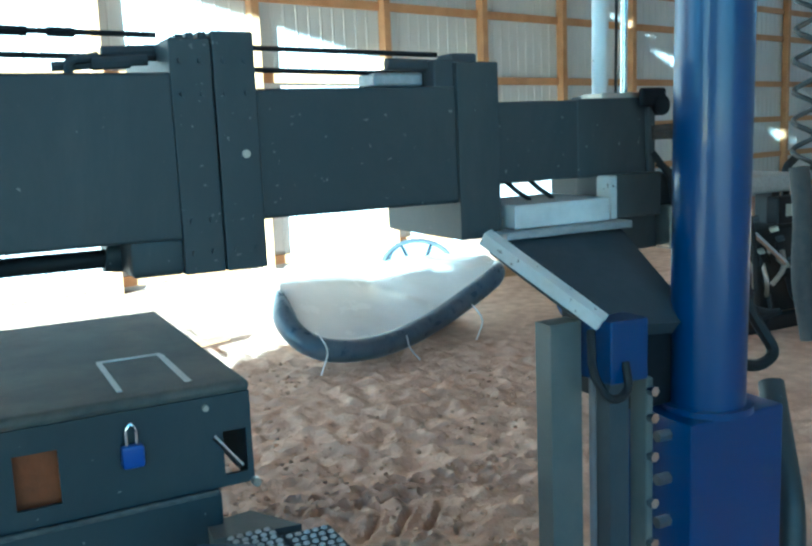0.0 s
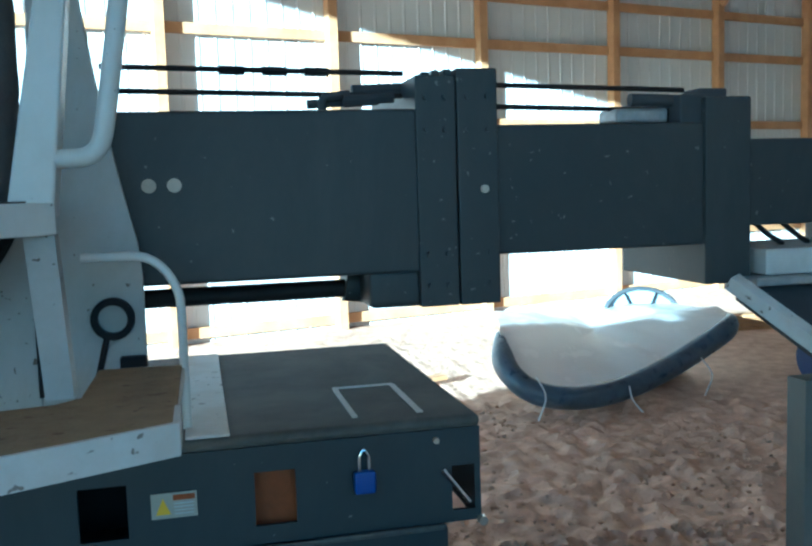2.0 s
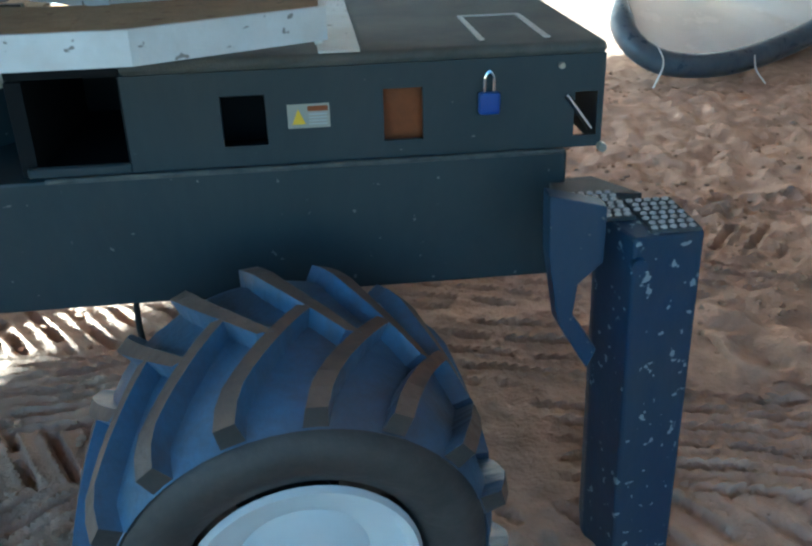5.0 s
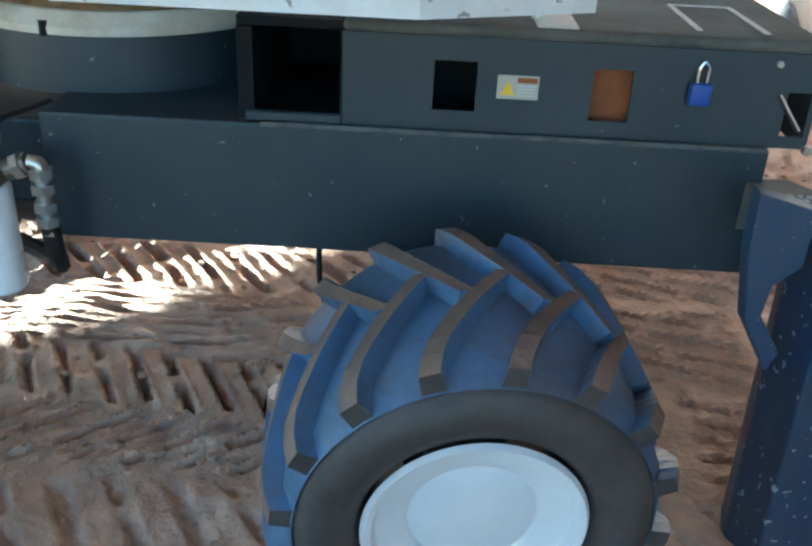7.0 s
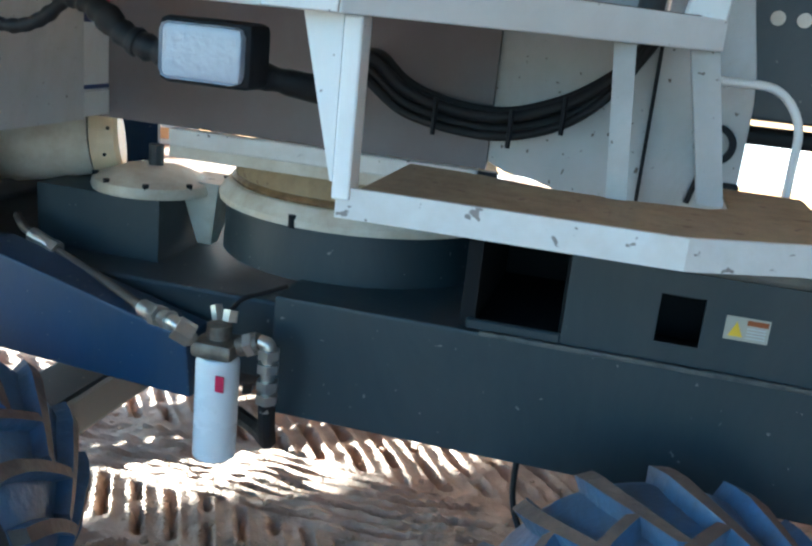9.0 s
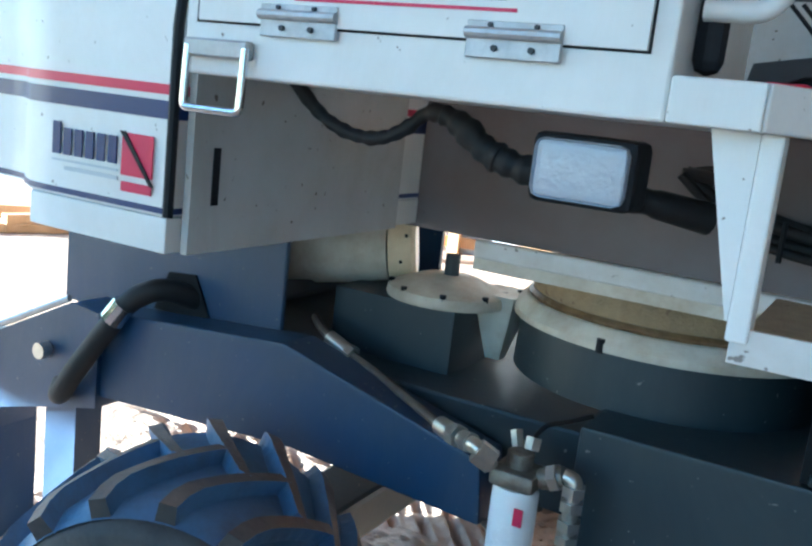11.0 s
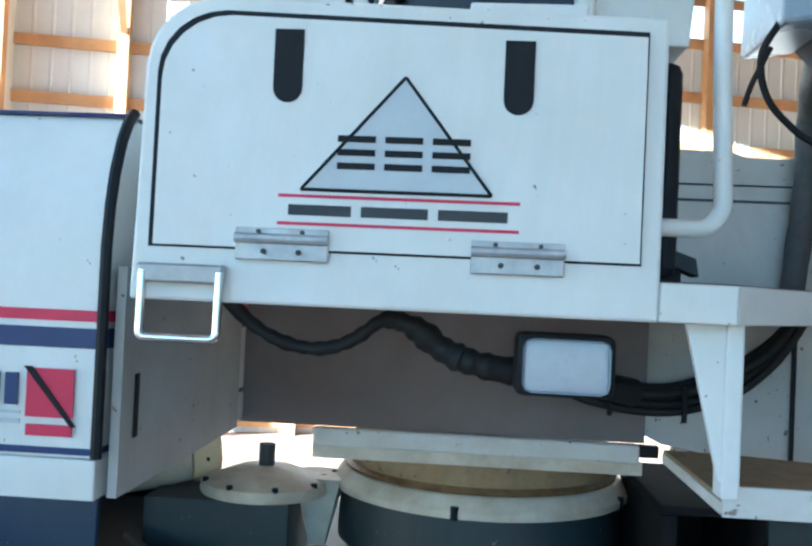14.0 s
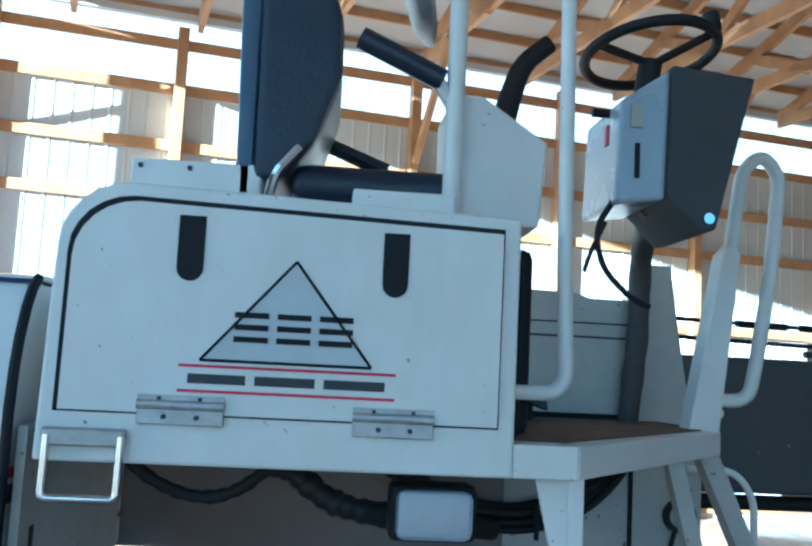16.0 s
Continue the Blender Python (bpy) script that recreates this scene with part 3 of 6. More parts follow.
# unseen shrubs added to shade the chassis and rear frame
for k in range(4):
    for row in range(3):
        tree(-13 - 0.9 * row, (-8.36, -8.74, -9.25, -9.72)[k] - 0.70 * row, (4.42, 4.50, 4.72, 5.1)[k] + 0.2 * row, 60 + k + 10 * row, 0.22, (0.30, 0.38, 0.38, 0.38)[k], "shrub", "dense green shrub, unseen, added to block the low sun", 3600, (0.85, 0.12, 0.12, 0.12)[k])
# unseen crowns added high up to keep sun off the turret
for row in range(3):
    tree(-13 - 0.9 * row, -8.85 - 0.70 * row, 6.4 + 0.22 * row, 120 + row, 0.4, 0.34, "young_tree", "unseen young tree, its small crown added to block the sun", 3200, 0.85)
# two more unseen trees that stop a sun spot on the equipment box
tree(-12.2, -9.4, 6.0, 140, 0.4, 0.6)
tree(-15.9, -12.2, 7.4, 141, 0.6, 0.9)
# unseen crowns added to shade the dirt before the boat
for row in range(2):
    tree(-13 - 0.9 * row, -7.5 - 0.70 * row, 4.05 + 0.22 * row, 90 + row, 0.24, 0.26, "young_tree", "unseen young tree, its small crown added to block the sun", 2600, 0.84)
# tall unseen trees added to shade the wall's right part
for k in range(3):
    tree(-19.0, -13.2 - 1.9 * k, 12.0, 150 + k, 1.1, 1.1, leaves=6000, low=0.62)


def clods():
    rng = random.Random(8)
    bm = bm_new()
    for k in range(1500):
        if k % 3:
            x, y, s = rng.uniform(0.9, 4.2), rng.uniform(0.9, 5.2), rng.uniform(0.008, 0.024)
        else:
            x, y, s = rng.uniform(-2.6, 1.6), rng.uniform(-1.0, 2.0), rng.uniform(0.006, 0.022)
        r = bmesh.ops.create_icosphere(bm, subdivisions=1, radius=s)
        for v in r["verts"]:
            v.co *= rng.uniform(0.7, 1.2)
            v.co.z *= 0.7
            v.co += Vector((x, y, s * 0.25))
    return solid("dirt_clods", bm, CLOD, "loose crumbs and clods of red dirt", "dirt", kind="stuff", smooth=True)


clods()


# ---- laser screed machine ----
screed = thing("laser_screed", (-0.3, 0.5, 0.0), "blue-grey and white ride-on laser screed with telescopic boom", "screed machine")


def chassis():
    bm = bm_new()
    # upper side plate with its openings, and the rest of the upper box
    pierced(bm, -0.39, 0.80, 1.10, 1.34, [(-0.16, -0.052, 1.153, 1.28), (0.238, 0.336, 1.146, 1.278), (0.725, 0.785, 1.13, 1.245)], 0.0, 0.012)
    body = part("chassis", bm, GREY, screed, "dark blue-grey steel chassis, dusty and chipped")
    part("far_side", B(-0.39, 0.80, 1.10, 1.112, 1.10, 1.34), GREY, body)
    part("front_plate", B(0.788, 0.80, 0.012, 1.10, 1.10, 1.34), GREY, body)
    part("rear_plate", B(-0.39, -0.378, 0.012, 1.10, 1.10, 1.34), GREY, body)
    part("deck_plate", B(-0.39, 0.805, 0.0, 1.115, 1.335, 1.37, bevel=0.018, seg=3), DECKM, body, "worn grey grip deck", smooth=True)
    part("lower_frame", B(-1.18, 0.71, -0.015, 1.125, 0.742, 1.098, bevel=0.012), GREY, body, smooth=True)
    part("weld_ledge", B(-0.60, 0.70, -0.022, -0.014, 1.090, 1.104, bevel=0.003, seg=1), WELD, body, "pale worn weld seam")
    part("inner_panel", B(0.20, 0.38, 0.045, 0.055, 1.12, 1.32), ORANGE, body, "rusty orange panel behind a cutout")
    # plate behind the cutouts, the shade inside put into its colour
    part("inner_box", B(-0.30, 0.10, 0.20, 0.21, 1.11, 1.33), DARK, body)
    part("white_strip", B(0.085, 0.187, 0.004, 1.08, 1.3705, 1.378, bevel=0.002, seg=1), WORNW, body, "chipped white-painted strip")
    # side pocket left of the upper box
    # pocket walls carry the recess's shade in their near-black colour
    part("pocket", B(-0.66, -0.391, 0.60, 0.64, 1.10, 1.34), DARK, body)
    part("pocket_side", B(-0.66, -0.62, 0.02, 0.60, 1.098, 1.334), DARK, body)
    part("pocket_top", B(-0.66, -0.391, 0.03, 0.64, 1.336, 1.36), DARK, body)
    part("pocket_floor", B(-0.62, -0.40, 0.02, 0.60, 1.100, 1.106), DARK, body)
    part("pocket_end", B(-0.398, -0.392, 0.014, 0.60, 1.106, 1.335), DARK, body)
    part("pocket_lip", B(-0.64, -0.39, -0.006, 0.012, 1.10, 1.128, bevel=0.004, seg=1), GREY, body)
    # painted outline on the deck
    for a in ((0.492, 0.668, 0.402, 0.416), (0.490, 0.504, 0.07, 0.402), (0.656, 0.672, 0.065, 0.402)):
        part("painted_line", B(a[0], a[1], a[2], a[3], 1.3705, 1.3735), WORNW, body, "scuffed white outline on the deck")
    part("slot_bar", T([(0.700, -0.004, 1.240), (0.768, -0.004, 1.150)], 0.008, n=8, radius=0), CHROME, body, "bright worn slot edge")
    part("bolt", T([(0.685, 0.0, 1.315), (0.685, -0.012, 1.315)], 0.008, n=8, radius=0), STEEL, body)
    part("front_bolt", T([(0.80, 0.0, 1.10), (0.80, -0.02, 1.10)], 0.012, n=8, radius=0), STEEL, body)
    # warning label
    st = part("warning_label", B(0.0, 0.104, -0.003, -0.0005, 1.192, 1.252), STICKW, body, "white warning label with a yellow triangle")
    return body


body = chassis()


def label_marks():
    bm = bm_new()
    prism(bm, [(0.010, 1.202), (0.044, 1.202), (0.027, 1.240)], "y", -0.0050, -0.0034)
    part("label_triangle", bm, YELLOW, body)
    part("label_bar", B(0.050, 0.100, -0.0045, -0.0033, 1.234, 1.247), ORANGE, body)
    for z in (1.226, 1.218, 1.210, 1.202):
        part("label_line", B(0.052, 0.096, -0.0045, -0.0033, z - 0.0015, z + 0.0015), DECALGREY, body)


label_marks()


def wheel_at(centre, steer, label, camber=0.0):
    """Lugged tyre on a dished white rim; its outer side looks along -y, turned by steer degrees about z."""
    R, W, RR = 0.458, 0.600, 0.237
    m = Matrix.Translation(centre) @ Matrix.Rotation(radians(steer), 4, "Z") @ Matrix.Rotation(radians(90 + camber), 4, "X")
    # local z of m points to -y, the outer side
    bm = bm_new()
    lathe(bm, [(0.0, -0.12), (0.09, -0.12), (0.09, 0.06), (0.0, 0.06)], m, n=24)
    hub = part("wheel", bm, GREY, screed, label, smooth=True)
    bm = bm_new()
    h = W / 2
    lathe(bm, [(RR, h * 0.72), (RR + 0.025, h * 0.90), (RR + 0.07, h * 0.985), (RR + 0.115, h * 0.985), (R - 0.075, h * 0.92), (R - 0.045, h * 0.74), (R - 0.038, 0),
               (R - 0.045, -h * 0.74), (R - 0.075, -h * 0.92), (RR + 0.115, -h * 0.985), (RR + 0.07, -h * 0.985), (RR + 0.025, -h * 0.9), (RR, -h * 0.72)], m, n=56, close=True)
    tyre = part("tyre", bm, RUBBER, hub, "black lugged tyre, muddy tread", smooth=True)
    # ring over the tread floor that carries the painted sky blue
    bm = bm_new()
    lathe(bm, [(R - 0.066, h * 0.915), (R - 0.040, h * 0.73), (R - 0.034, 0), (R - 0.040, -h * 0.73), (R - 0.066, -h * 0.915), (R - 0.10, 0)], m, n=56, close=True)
    part("tread_band", bm, TREADB, hub, "dusty tread floor with blue sky light painted in", smooth=True)
    nl = 16
    for side in (1, -1):
        for k in range(nl):
            bm = bm_new()
            a0 = 2 * math.pi * (k + (0.5 if side < 0 else 0)) / nl
            rings = []
            for i in range(9):
                u = i / 8
                zz = side * (-0.045 + (h * 0.90 + 0.045) * u)
                a = a0 + 0.25 + 0.43 * (1 - (1 - u) ** 1.3)
                top = R + 0.008 - 0.026 * max(0, (u - 0.75) / 0.25) ** 1.5
                low = R - 0.065 - 0.05 * max(0, (u - 0.7) / 0.3)
                da = 0.052 + 0.014 * u
                rings.append([m @ Vector((r * math.cos(a + s * da * q), r * math.sin(a + s * da * q), zz)) for r, s, q in ((low, -1, 1.3), (top, -1, 0.74), (top, 1, 0.74), (low, 1, 1.3))])
            vs = [[bm.verts.new(p) for p in r] for r in rings]
            for p, q in zip(vs, vs[1:]):
                for j in range(4):
                    bm.faces.new((p[j], p[(j + 1) % 4], q[(j + 1) % 4], q[j]))
            bm.faces.new(vs[0])
            bm.faces.new(vs[-1][::-1])
            bmesh.ops.recalc_face_normals(bm, faces=bm.faces)
            # lug flanks take the same painted sky blue
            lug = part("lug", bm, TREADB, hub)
            lug.data.materials.append(LUGTOP)
            lug.data.materials.append(RUBBER)
            lug.data.polygons[33].material_index = 2
            for f in lug.data.polygons:
                if f.index % 4 == 1 and f.index < 32:
                    f.material_index = 1
    bm = bm_new()
    lathe(bm, [(RR + 0.012, h - 0.030), (RR + 0.004, h - 0.016), (RR - 0.012, h - 0.022), (RR - 0.022, h - 0.044), (RR - 0.06, h - 0.058), (0.150, h - 0.066), (0.143, h - 0.075), (0.135, h - 0.070), (0.07, h - 0.058), (0.0, h - 0.054)], m, n=48)
    part("rim", bm, RIMW, hub, "dished white steel rim", smooth=True)
    return hub


wheel_at((-0.049, -0.486, 0.482), 6.4, "front wheel with a white dished rim", 4.7)
wheel_at((-2.025, -0.505, 0.469), 21.7, "rear wheel with a muddy lugged tyre, turned outwards")
wheel_at((-0.08, 1.80, 0.465), 198, "far front wheel with a white rim")
wheel_at((-2.05, 1.75, 0.465), 220, "far rear wheel with a white rim")


def under_parts():
    part("front_axle", B(-0.18, 0.06, -0.52, 1.62, 0.40, 0.56, bevel=0.02), GREY, screed)
    part("rear_axle", B(-2.17, -1.93, -0.42, 1.58, 0.40, 0.56, bevel=0.02), GREY, screed)
    part("axle_pillar", B(-0.10, 0.12, 0.35, 0.75, 0.52, 0.76), GREY, screed)
    part("hose", T([(-0.46, 0.10, 0.75), (-0.46, 0.06, 0.58), (-0.38, -0.05, 0.50), (-0.22, -0.1, 0.52)], 0.009, n=8, radius=0.08), BLACK, screed)
    part("hydraulic_line", T([(-0.34, 0.15, 0.73), (-0.25, 0.05, 0.69), (-0.12, 0.0, 0.69), (0.02, 0.05, 0.72)], 0.014, n=8, radius=0.08), BLACK, screed)
    part("hydraulic_line", T([(-0.30, 0.18, 0.74), (-0.2, 0.09, 0.66), (-0.05, 0.05, 0.66)], 0.012, n=8, radius=0.08), BLACK, screed)


under_parts()


def rear_frame():
    part("rear_rail", prism(bm_new(), [(-2.92, 1.04), (-2.10, 1.11), (-1.42, 0.94), (-1.40, 0.755), (-2.05, 0.79), (-2.92, 0.73)], "y", -0.06, 0.10, bevel=0.012), BLUE, screed, "blue tapered rear frame rail", smooth=True)
    part("rear_crossmember", B(-2.85, -1.19, 0.12, 1.1, 0.78, 1.03, bevel=0.01), GREY, screed)
    # unseen far side mirrored, and a sump, added to keep sun off the dirt
    part("added_far_rail", prism(bm_new(), [(-2.92, 1.04), (-2.10, 1.11), (-1.42, 0.94), (-1.40, 0.755), (-2.05, 0.79), (-2.92, 0.73)], "y", 1.16, 1.32, bevel=0.012), BLUE, screed, smooth=True)
    part("added_far_bracket", B(-3.22, -2.215, 1.16, 1.18, 1.0, 1.52), BLUE, screed)
    part("added_sump", B(-3.18, -2.60, 0.14, 1.14, 1.03, 1.50, bevel=0.03), CONSOLE, screed)
    part("bracket_plate", B(-3.22, -2.215, 0.08, 0.10, 1.0, 1.52, bevel=0.004, seg=1), BLUE, screed)
    # rear outrigger
    leg = part("rear_leg", B(-3.72, -3.40, -0.10, 0.12, 0.0, 0.80, bevel=0.01), BLUE, screed, "blue rear stabiliser leg", smooth=True)
    bm = bm_new()
    prism(bm, [(-3.52, 0.80), (-3.00, 1.05), (-2.86, 1.04), (-2.86, 0.70), (-3.18, 0.62), (-3.36, 0.57), (-3.45, 0.35), (-3.52, 0.35)], "y", -0.08, 0.10)
    part("arm", bm, BLUE, leg)
    part("inner_leg", B(-3.16, -3.0, -0.04, 0.08, 0.0, 0.70), BLUE, leg)
    part("arm_edge", T([(-3.70, -0.09, 0.81), (-3.52, -0.09, 0.82), (-3.02, -0.07, 1.06)], 0.012, n=6, radius=0), ALU, leg)
    part("leg_pin", T([(-3.10, -0.09, 0.86), (-3.10, -0.13, 0.86)], 0.03, n=10, radius=0), STEEL, leg)
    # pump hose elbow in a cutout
    # opening drawn as a flat dark plate, its inner shade painted
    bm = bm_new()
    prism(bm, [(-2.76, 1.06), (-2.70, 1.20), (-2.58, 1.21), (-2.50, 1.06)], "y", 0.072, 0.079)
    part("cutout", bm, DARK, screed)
    part("elbow_hose", T([(-2.58, 0.10, 1.12), (-2.64, -0.02, 1.17), (-2.72, -0.08, 1.12), (-2.90, -0.14, 0.84), (-2.98, -0.14, 0.72), (-3.06, -0.05, 0.74)], 0.038, n=12, radius=0.09), BLACK, screed, "thick black suction hose", smooth=True)
    part("hose_clamp", T([(-2.735, -0.085, 1.10), (-2.775, -0.10, 1.04)], 0.042, n=12, radius=0), CHROME, screed)
    # swing motor on its block
    bm = bm_new()
    box(bm, -2.16, -1.71, 0.29, 0.7, 0.98, 1.235, bevel=0.006)
    part("motor_block", bm, GREY, screed, smooth=True)
    m = Matrix.Translation((-1.82, 0.45, 1.237))
    bm = bm_new()
    lathe(bm, [(0.0, 0.0), (0.20, 0.0), (0.205, 0.012), (0.20, 0.035), (0.15, 0.055), (0.10, 0.075), (0.0, 0.08)], m, n=32)
    motor = part("swing_motor", bm, DIRTYW, screed, "dusty off-white swing gear motor", smooth=True)
    axis = Matrix.Translation((-2.535, 0.32, 1.295)) @ Matrix.Rotation(radians(25), 4, "Z") @ Matrix.Rotation(radians(83), 4, "Y")
    bm = bm_new()
    lathe(bm, [(0.0, 0.0), (0.10, 0.0), (0.112, 0.02), (0.114, 0.20), (0.124, 0.22), (0.124, 0.42), (0.118, 0.44), (0.116, 0.48), (0, 0.482)], axis, n=28)
    part("motor_barrel", bm, DIRTYW, motor, "dusty cast motor barrel", smooth=True)
    bm = bm_new()
    lathe(bm, [(0.0, 0.485), (0.112, 0.485), (0.114, 0.49), (0.112, 0.565), (0.096, 0.58), (0.0, 0.583)], axis, n=28)
    part("motor_cap", bm, CREAM, motor, "cream-painted end cap with bolts", smooth=True)
    for k in range(8):
        a = math.pi * k / 4 + 0.3
        part("bolt", T([axis @ Vector((0.110 * math.cos(a), 0.110 * math.sin(a), 0.53 + 0.02 * (k % 2))), axis @ Vector((0.119 * math.cos(a), 0.119 * math.sin(a), 0.53 + 0.02 * (k % 2)))], 0.006, n=6, radius=0), INK, motor)
    part("vent_plug", T([(-1.82, 0.46, 1.30), (-1.82, 0.46, 1.385)], 0.026, n=10, radius=0), CONSOLE, motor)
    part("gear_cover", frustum(bm_new(), (-1.675, -1.625, 0.49, 0.54, 1.06), (-1.72, -1.575, 0.43, 0.62, 1.285)), DIRTYW, motor, "dusty white gear guard")
    for k in range(6):
        a = math.pi * (0.9 + 0.24 * k)
        part("bolt", T([(-1.82 + 0.19 * math.cos(a), 0.45 + 0.19 * math.sin(a), 1.25), (-1.82 + 0.19 * math.cos(a), 0.45 + 0.19 * math.sin(a), 1.285)], 0.011, n=6, radius=0), INK, motor)
    # turntable
    c = Matrix.Translation((-1.13, 0.64, 0))
    bm = bm_new()
    lathe(bm, [(0.40, 1.09), (0.47, 1.09), (0.465, 1.255), (0.40, 1.255)], c, n=64, close=True)
    tt = part("turntable", bm, GREY, screed, "dark round turntable base", smooth=True)
    bm = bm_new()
    lathe(bm, [(0.38, 1.255), (0.488, 1.255), (0.490, 1.275), (0.462, 1.312), (0.455, 1.316), (0.40, 1.316)], c, n=64, close=True)
    part("flange", bm, DIRTYW, tt, "scuffed off-white flange ring", smooth=True)
    bm = bm_new()
    lathe(bm, [(0.40, 1.317), (0.447, 1.317), (0.450, 1.326), (0.44, 1.338), (0.40, 1.338)], c, n=64, close=True)
    part("grease_ring", bm, GREASE, tt, "dark brown grease bead", smooth=True)
    bm = bm_new()
    lathe(bm, [(0.30, 1.31), (0.43, 1.31), (0.44, 1.36), (0.43, 1.42), (0.30, 1.42)], c, n=64, close=True)
    part("slew_bearing", bm, TANFLOOR, tt, "greasy brown slewing bearing", smooth=True)
    for k in range(5):
        a = 2 * math.pi * k / 5 + 0.78
        p = Vector((-1.13 + 0.485 * math.cos(a), 0.64 + 0.485 * math.sin(a), 1.27))
        part("flange_notch", T([p - Vector((0, 0, 0.018)), p + Vector((0, 0, 0.02))], 0.012, n=8, radius=0), INK, tt)
    # oil filter with fittings
    bm = bm_new()
    lathe(bm, [(0, 0.635), (0.05, 0.635), (0.060, 0.645), (0.060, 0.925), (0.052, 0.94), (0, 0.94)], Matrix.Translation((-1.285, -0.13, 0)), n=28)
    f = part("oil_filter", bm, FILTERW, screed, "white spin-on hydraulic filter", smooth=True)
    part("filter_label", B(-1.262, -1.238, -0.191, -0.186, 0.86, 0.905, m=None), CRIMSON, f)
    head = part("filter_head", B(-1.345, -1.222, -0.19, -0.07, 0.942, 0.992, bevel=0.016), CASTING, f, "grimy cast filter head", smooth=True)
    part("head_boss", T([(-1.285, -0.13, 0.99), (-1.285, -0.13, 1.03)], 0.034, n=12, radius=0), CASTING, f, smooth=True)

    def nut(p, q, r):
        part("fitting", T([p, q], r, n=6, radius=0), STEEL, f)

    # inlet elbow with its hex nuts, and the hose to the frame
    nut((-1.335, -0.19, 1.005), (-1.375, -0.205, 1.03), 0.034)
    part("elbow", T([(-1.345, -0.17, 0.985), (-1.37, -0.20, 1.035), (-1.44, -0.16, 1.03)], 0.021, n=10, radius=0.03), STEEL, f, smooth=True)
    nut((-1.40, -0.185, 1.034), (-1.425, -0.17, 1.032), 0.028)
    nut((-1.445, -0.158, 1.030), (-1.475, -0.14, 1.028), 0.031)
    part("hose_ferrule", T([(-1.475, -0.14, 1.028), (-1.53, -0.10, 1.022)], 0.026, n=12, radius=0), STEEL, f, smooth=True)
    part("filter_hose", T([(-1.53, -0.10, 1.022), (-1.64, -0.02, 1.02), (-1.80, 0.07, 1.035), (-1.95, 0.105, 1.075), (-2.02, 0.118, 1.095), (-2.10, 0.14, 1.12), (-2.18, 0.22, 1.13)], 0.014, n=10, radius=0.08), HOSEB, f, "thin dirt-brown hydraulic hose", smooth=True)
    part("hose_end", T([(-2.055, 0.124, 1.107), (-1.955, 0.106, 1.076)], 0.024, n=10, radius=0), STEEL, f, smooth=True)
    nut((-1.975, 0.11, 1.082), (-1.95, 0.105, 1.074), 0.029)
    # outlet side: a tee with stacked nuts
    part("tee", T([(-1.225, -0.13, 0.975), (-1.165, -0.13, 1.0)], 0.027, n=10, radius=0), CASTING, f, smooth=True)
    nut((-1.20, -0.13, 0.985), (-1.178, -0.13, 0.995), 0.035)
    part("elbow", T([(-1.165, -0.13, 1.002), (-1.138, -0.13, 1.0), (-1.138, -0.13, 0.93), (-1.14, -0.12, 0.80)], 0.020, n=10, radius=0.02), STEEL, f, smooth=True)
    for z in (0.985, 0.945, 0.895, 0.855):
        nut((-1.138, -0.13, z), (-1.138, -0.13, z - 0.026), 0.031)
    nut((-1.27, -0.10, 1.03), (-1.27, -0.09, 1.06), 0.022)
    nut((-1.31, -0.08, 1.01), (-1.33, -0.06, 1.055), 0.017)
    part("sensor_wire", T([(-1.27, -0.09, 1.06), (-1.26, -0.05, 1.085), (-1.22, 0.0, 1.09), (-1.17, 0.06, 1.105)], 0.007, n=6, radius=0.03), BLACK, f)
    part("lower_hose", T([(-1.14, -0.12, 0.83), (-1.145, -0.10, 0.74), (-1.16, -0.04, 0.66), (-1.25, 0.1, 0.62), (-1.6, 0.3, 0.64), (-2.0, 0.35, 0.70)], 0.026, n=8, radius=0.1), BLACK, f)


rear_frame()


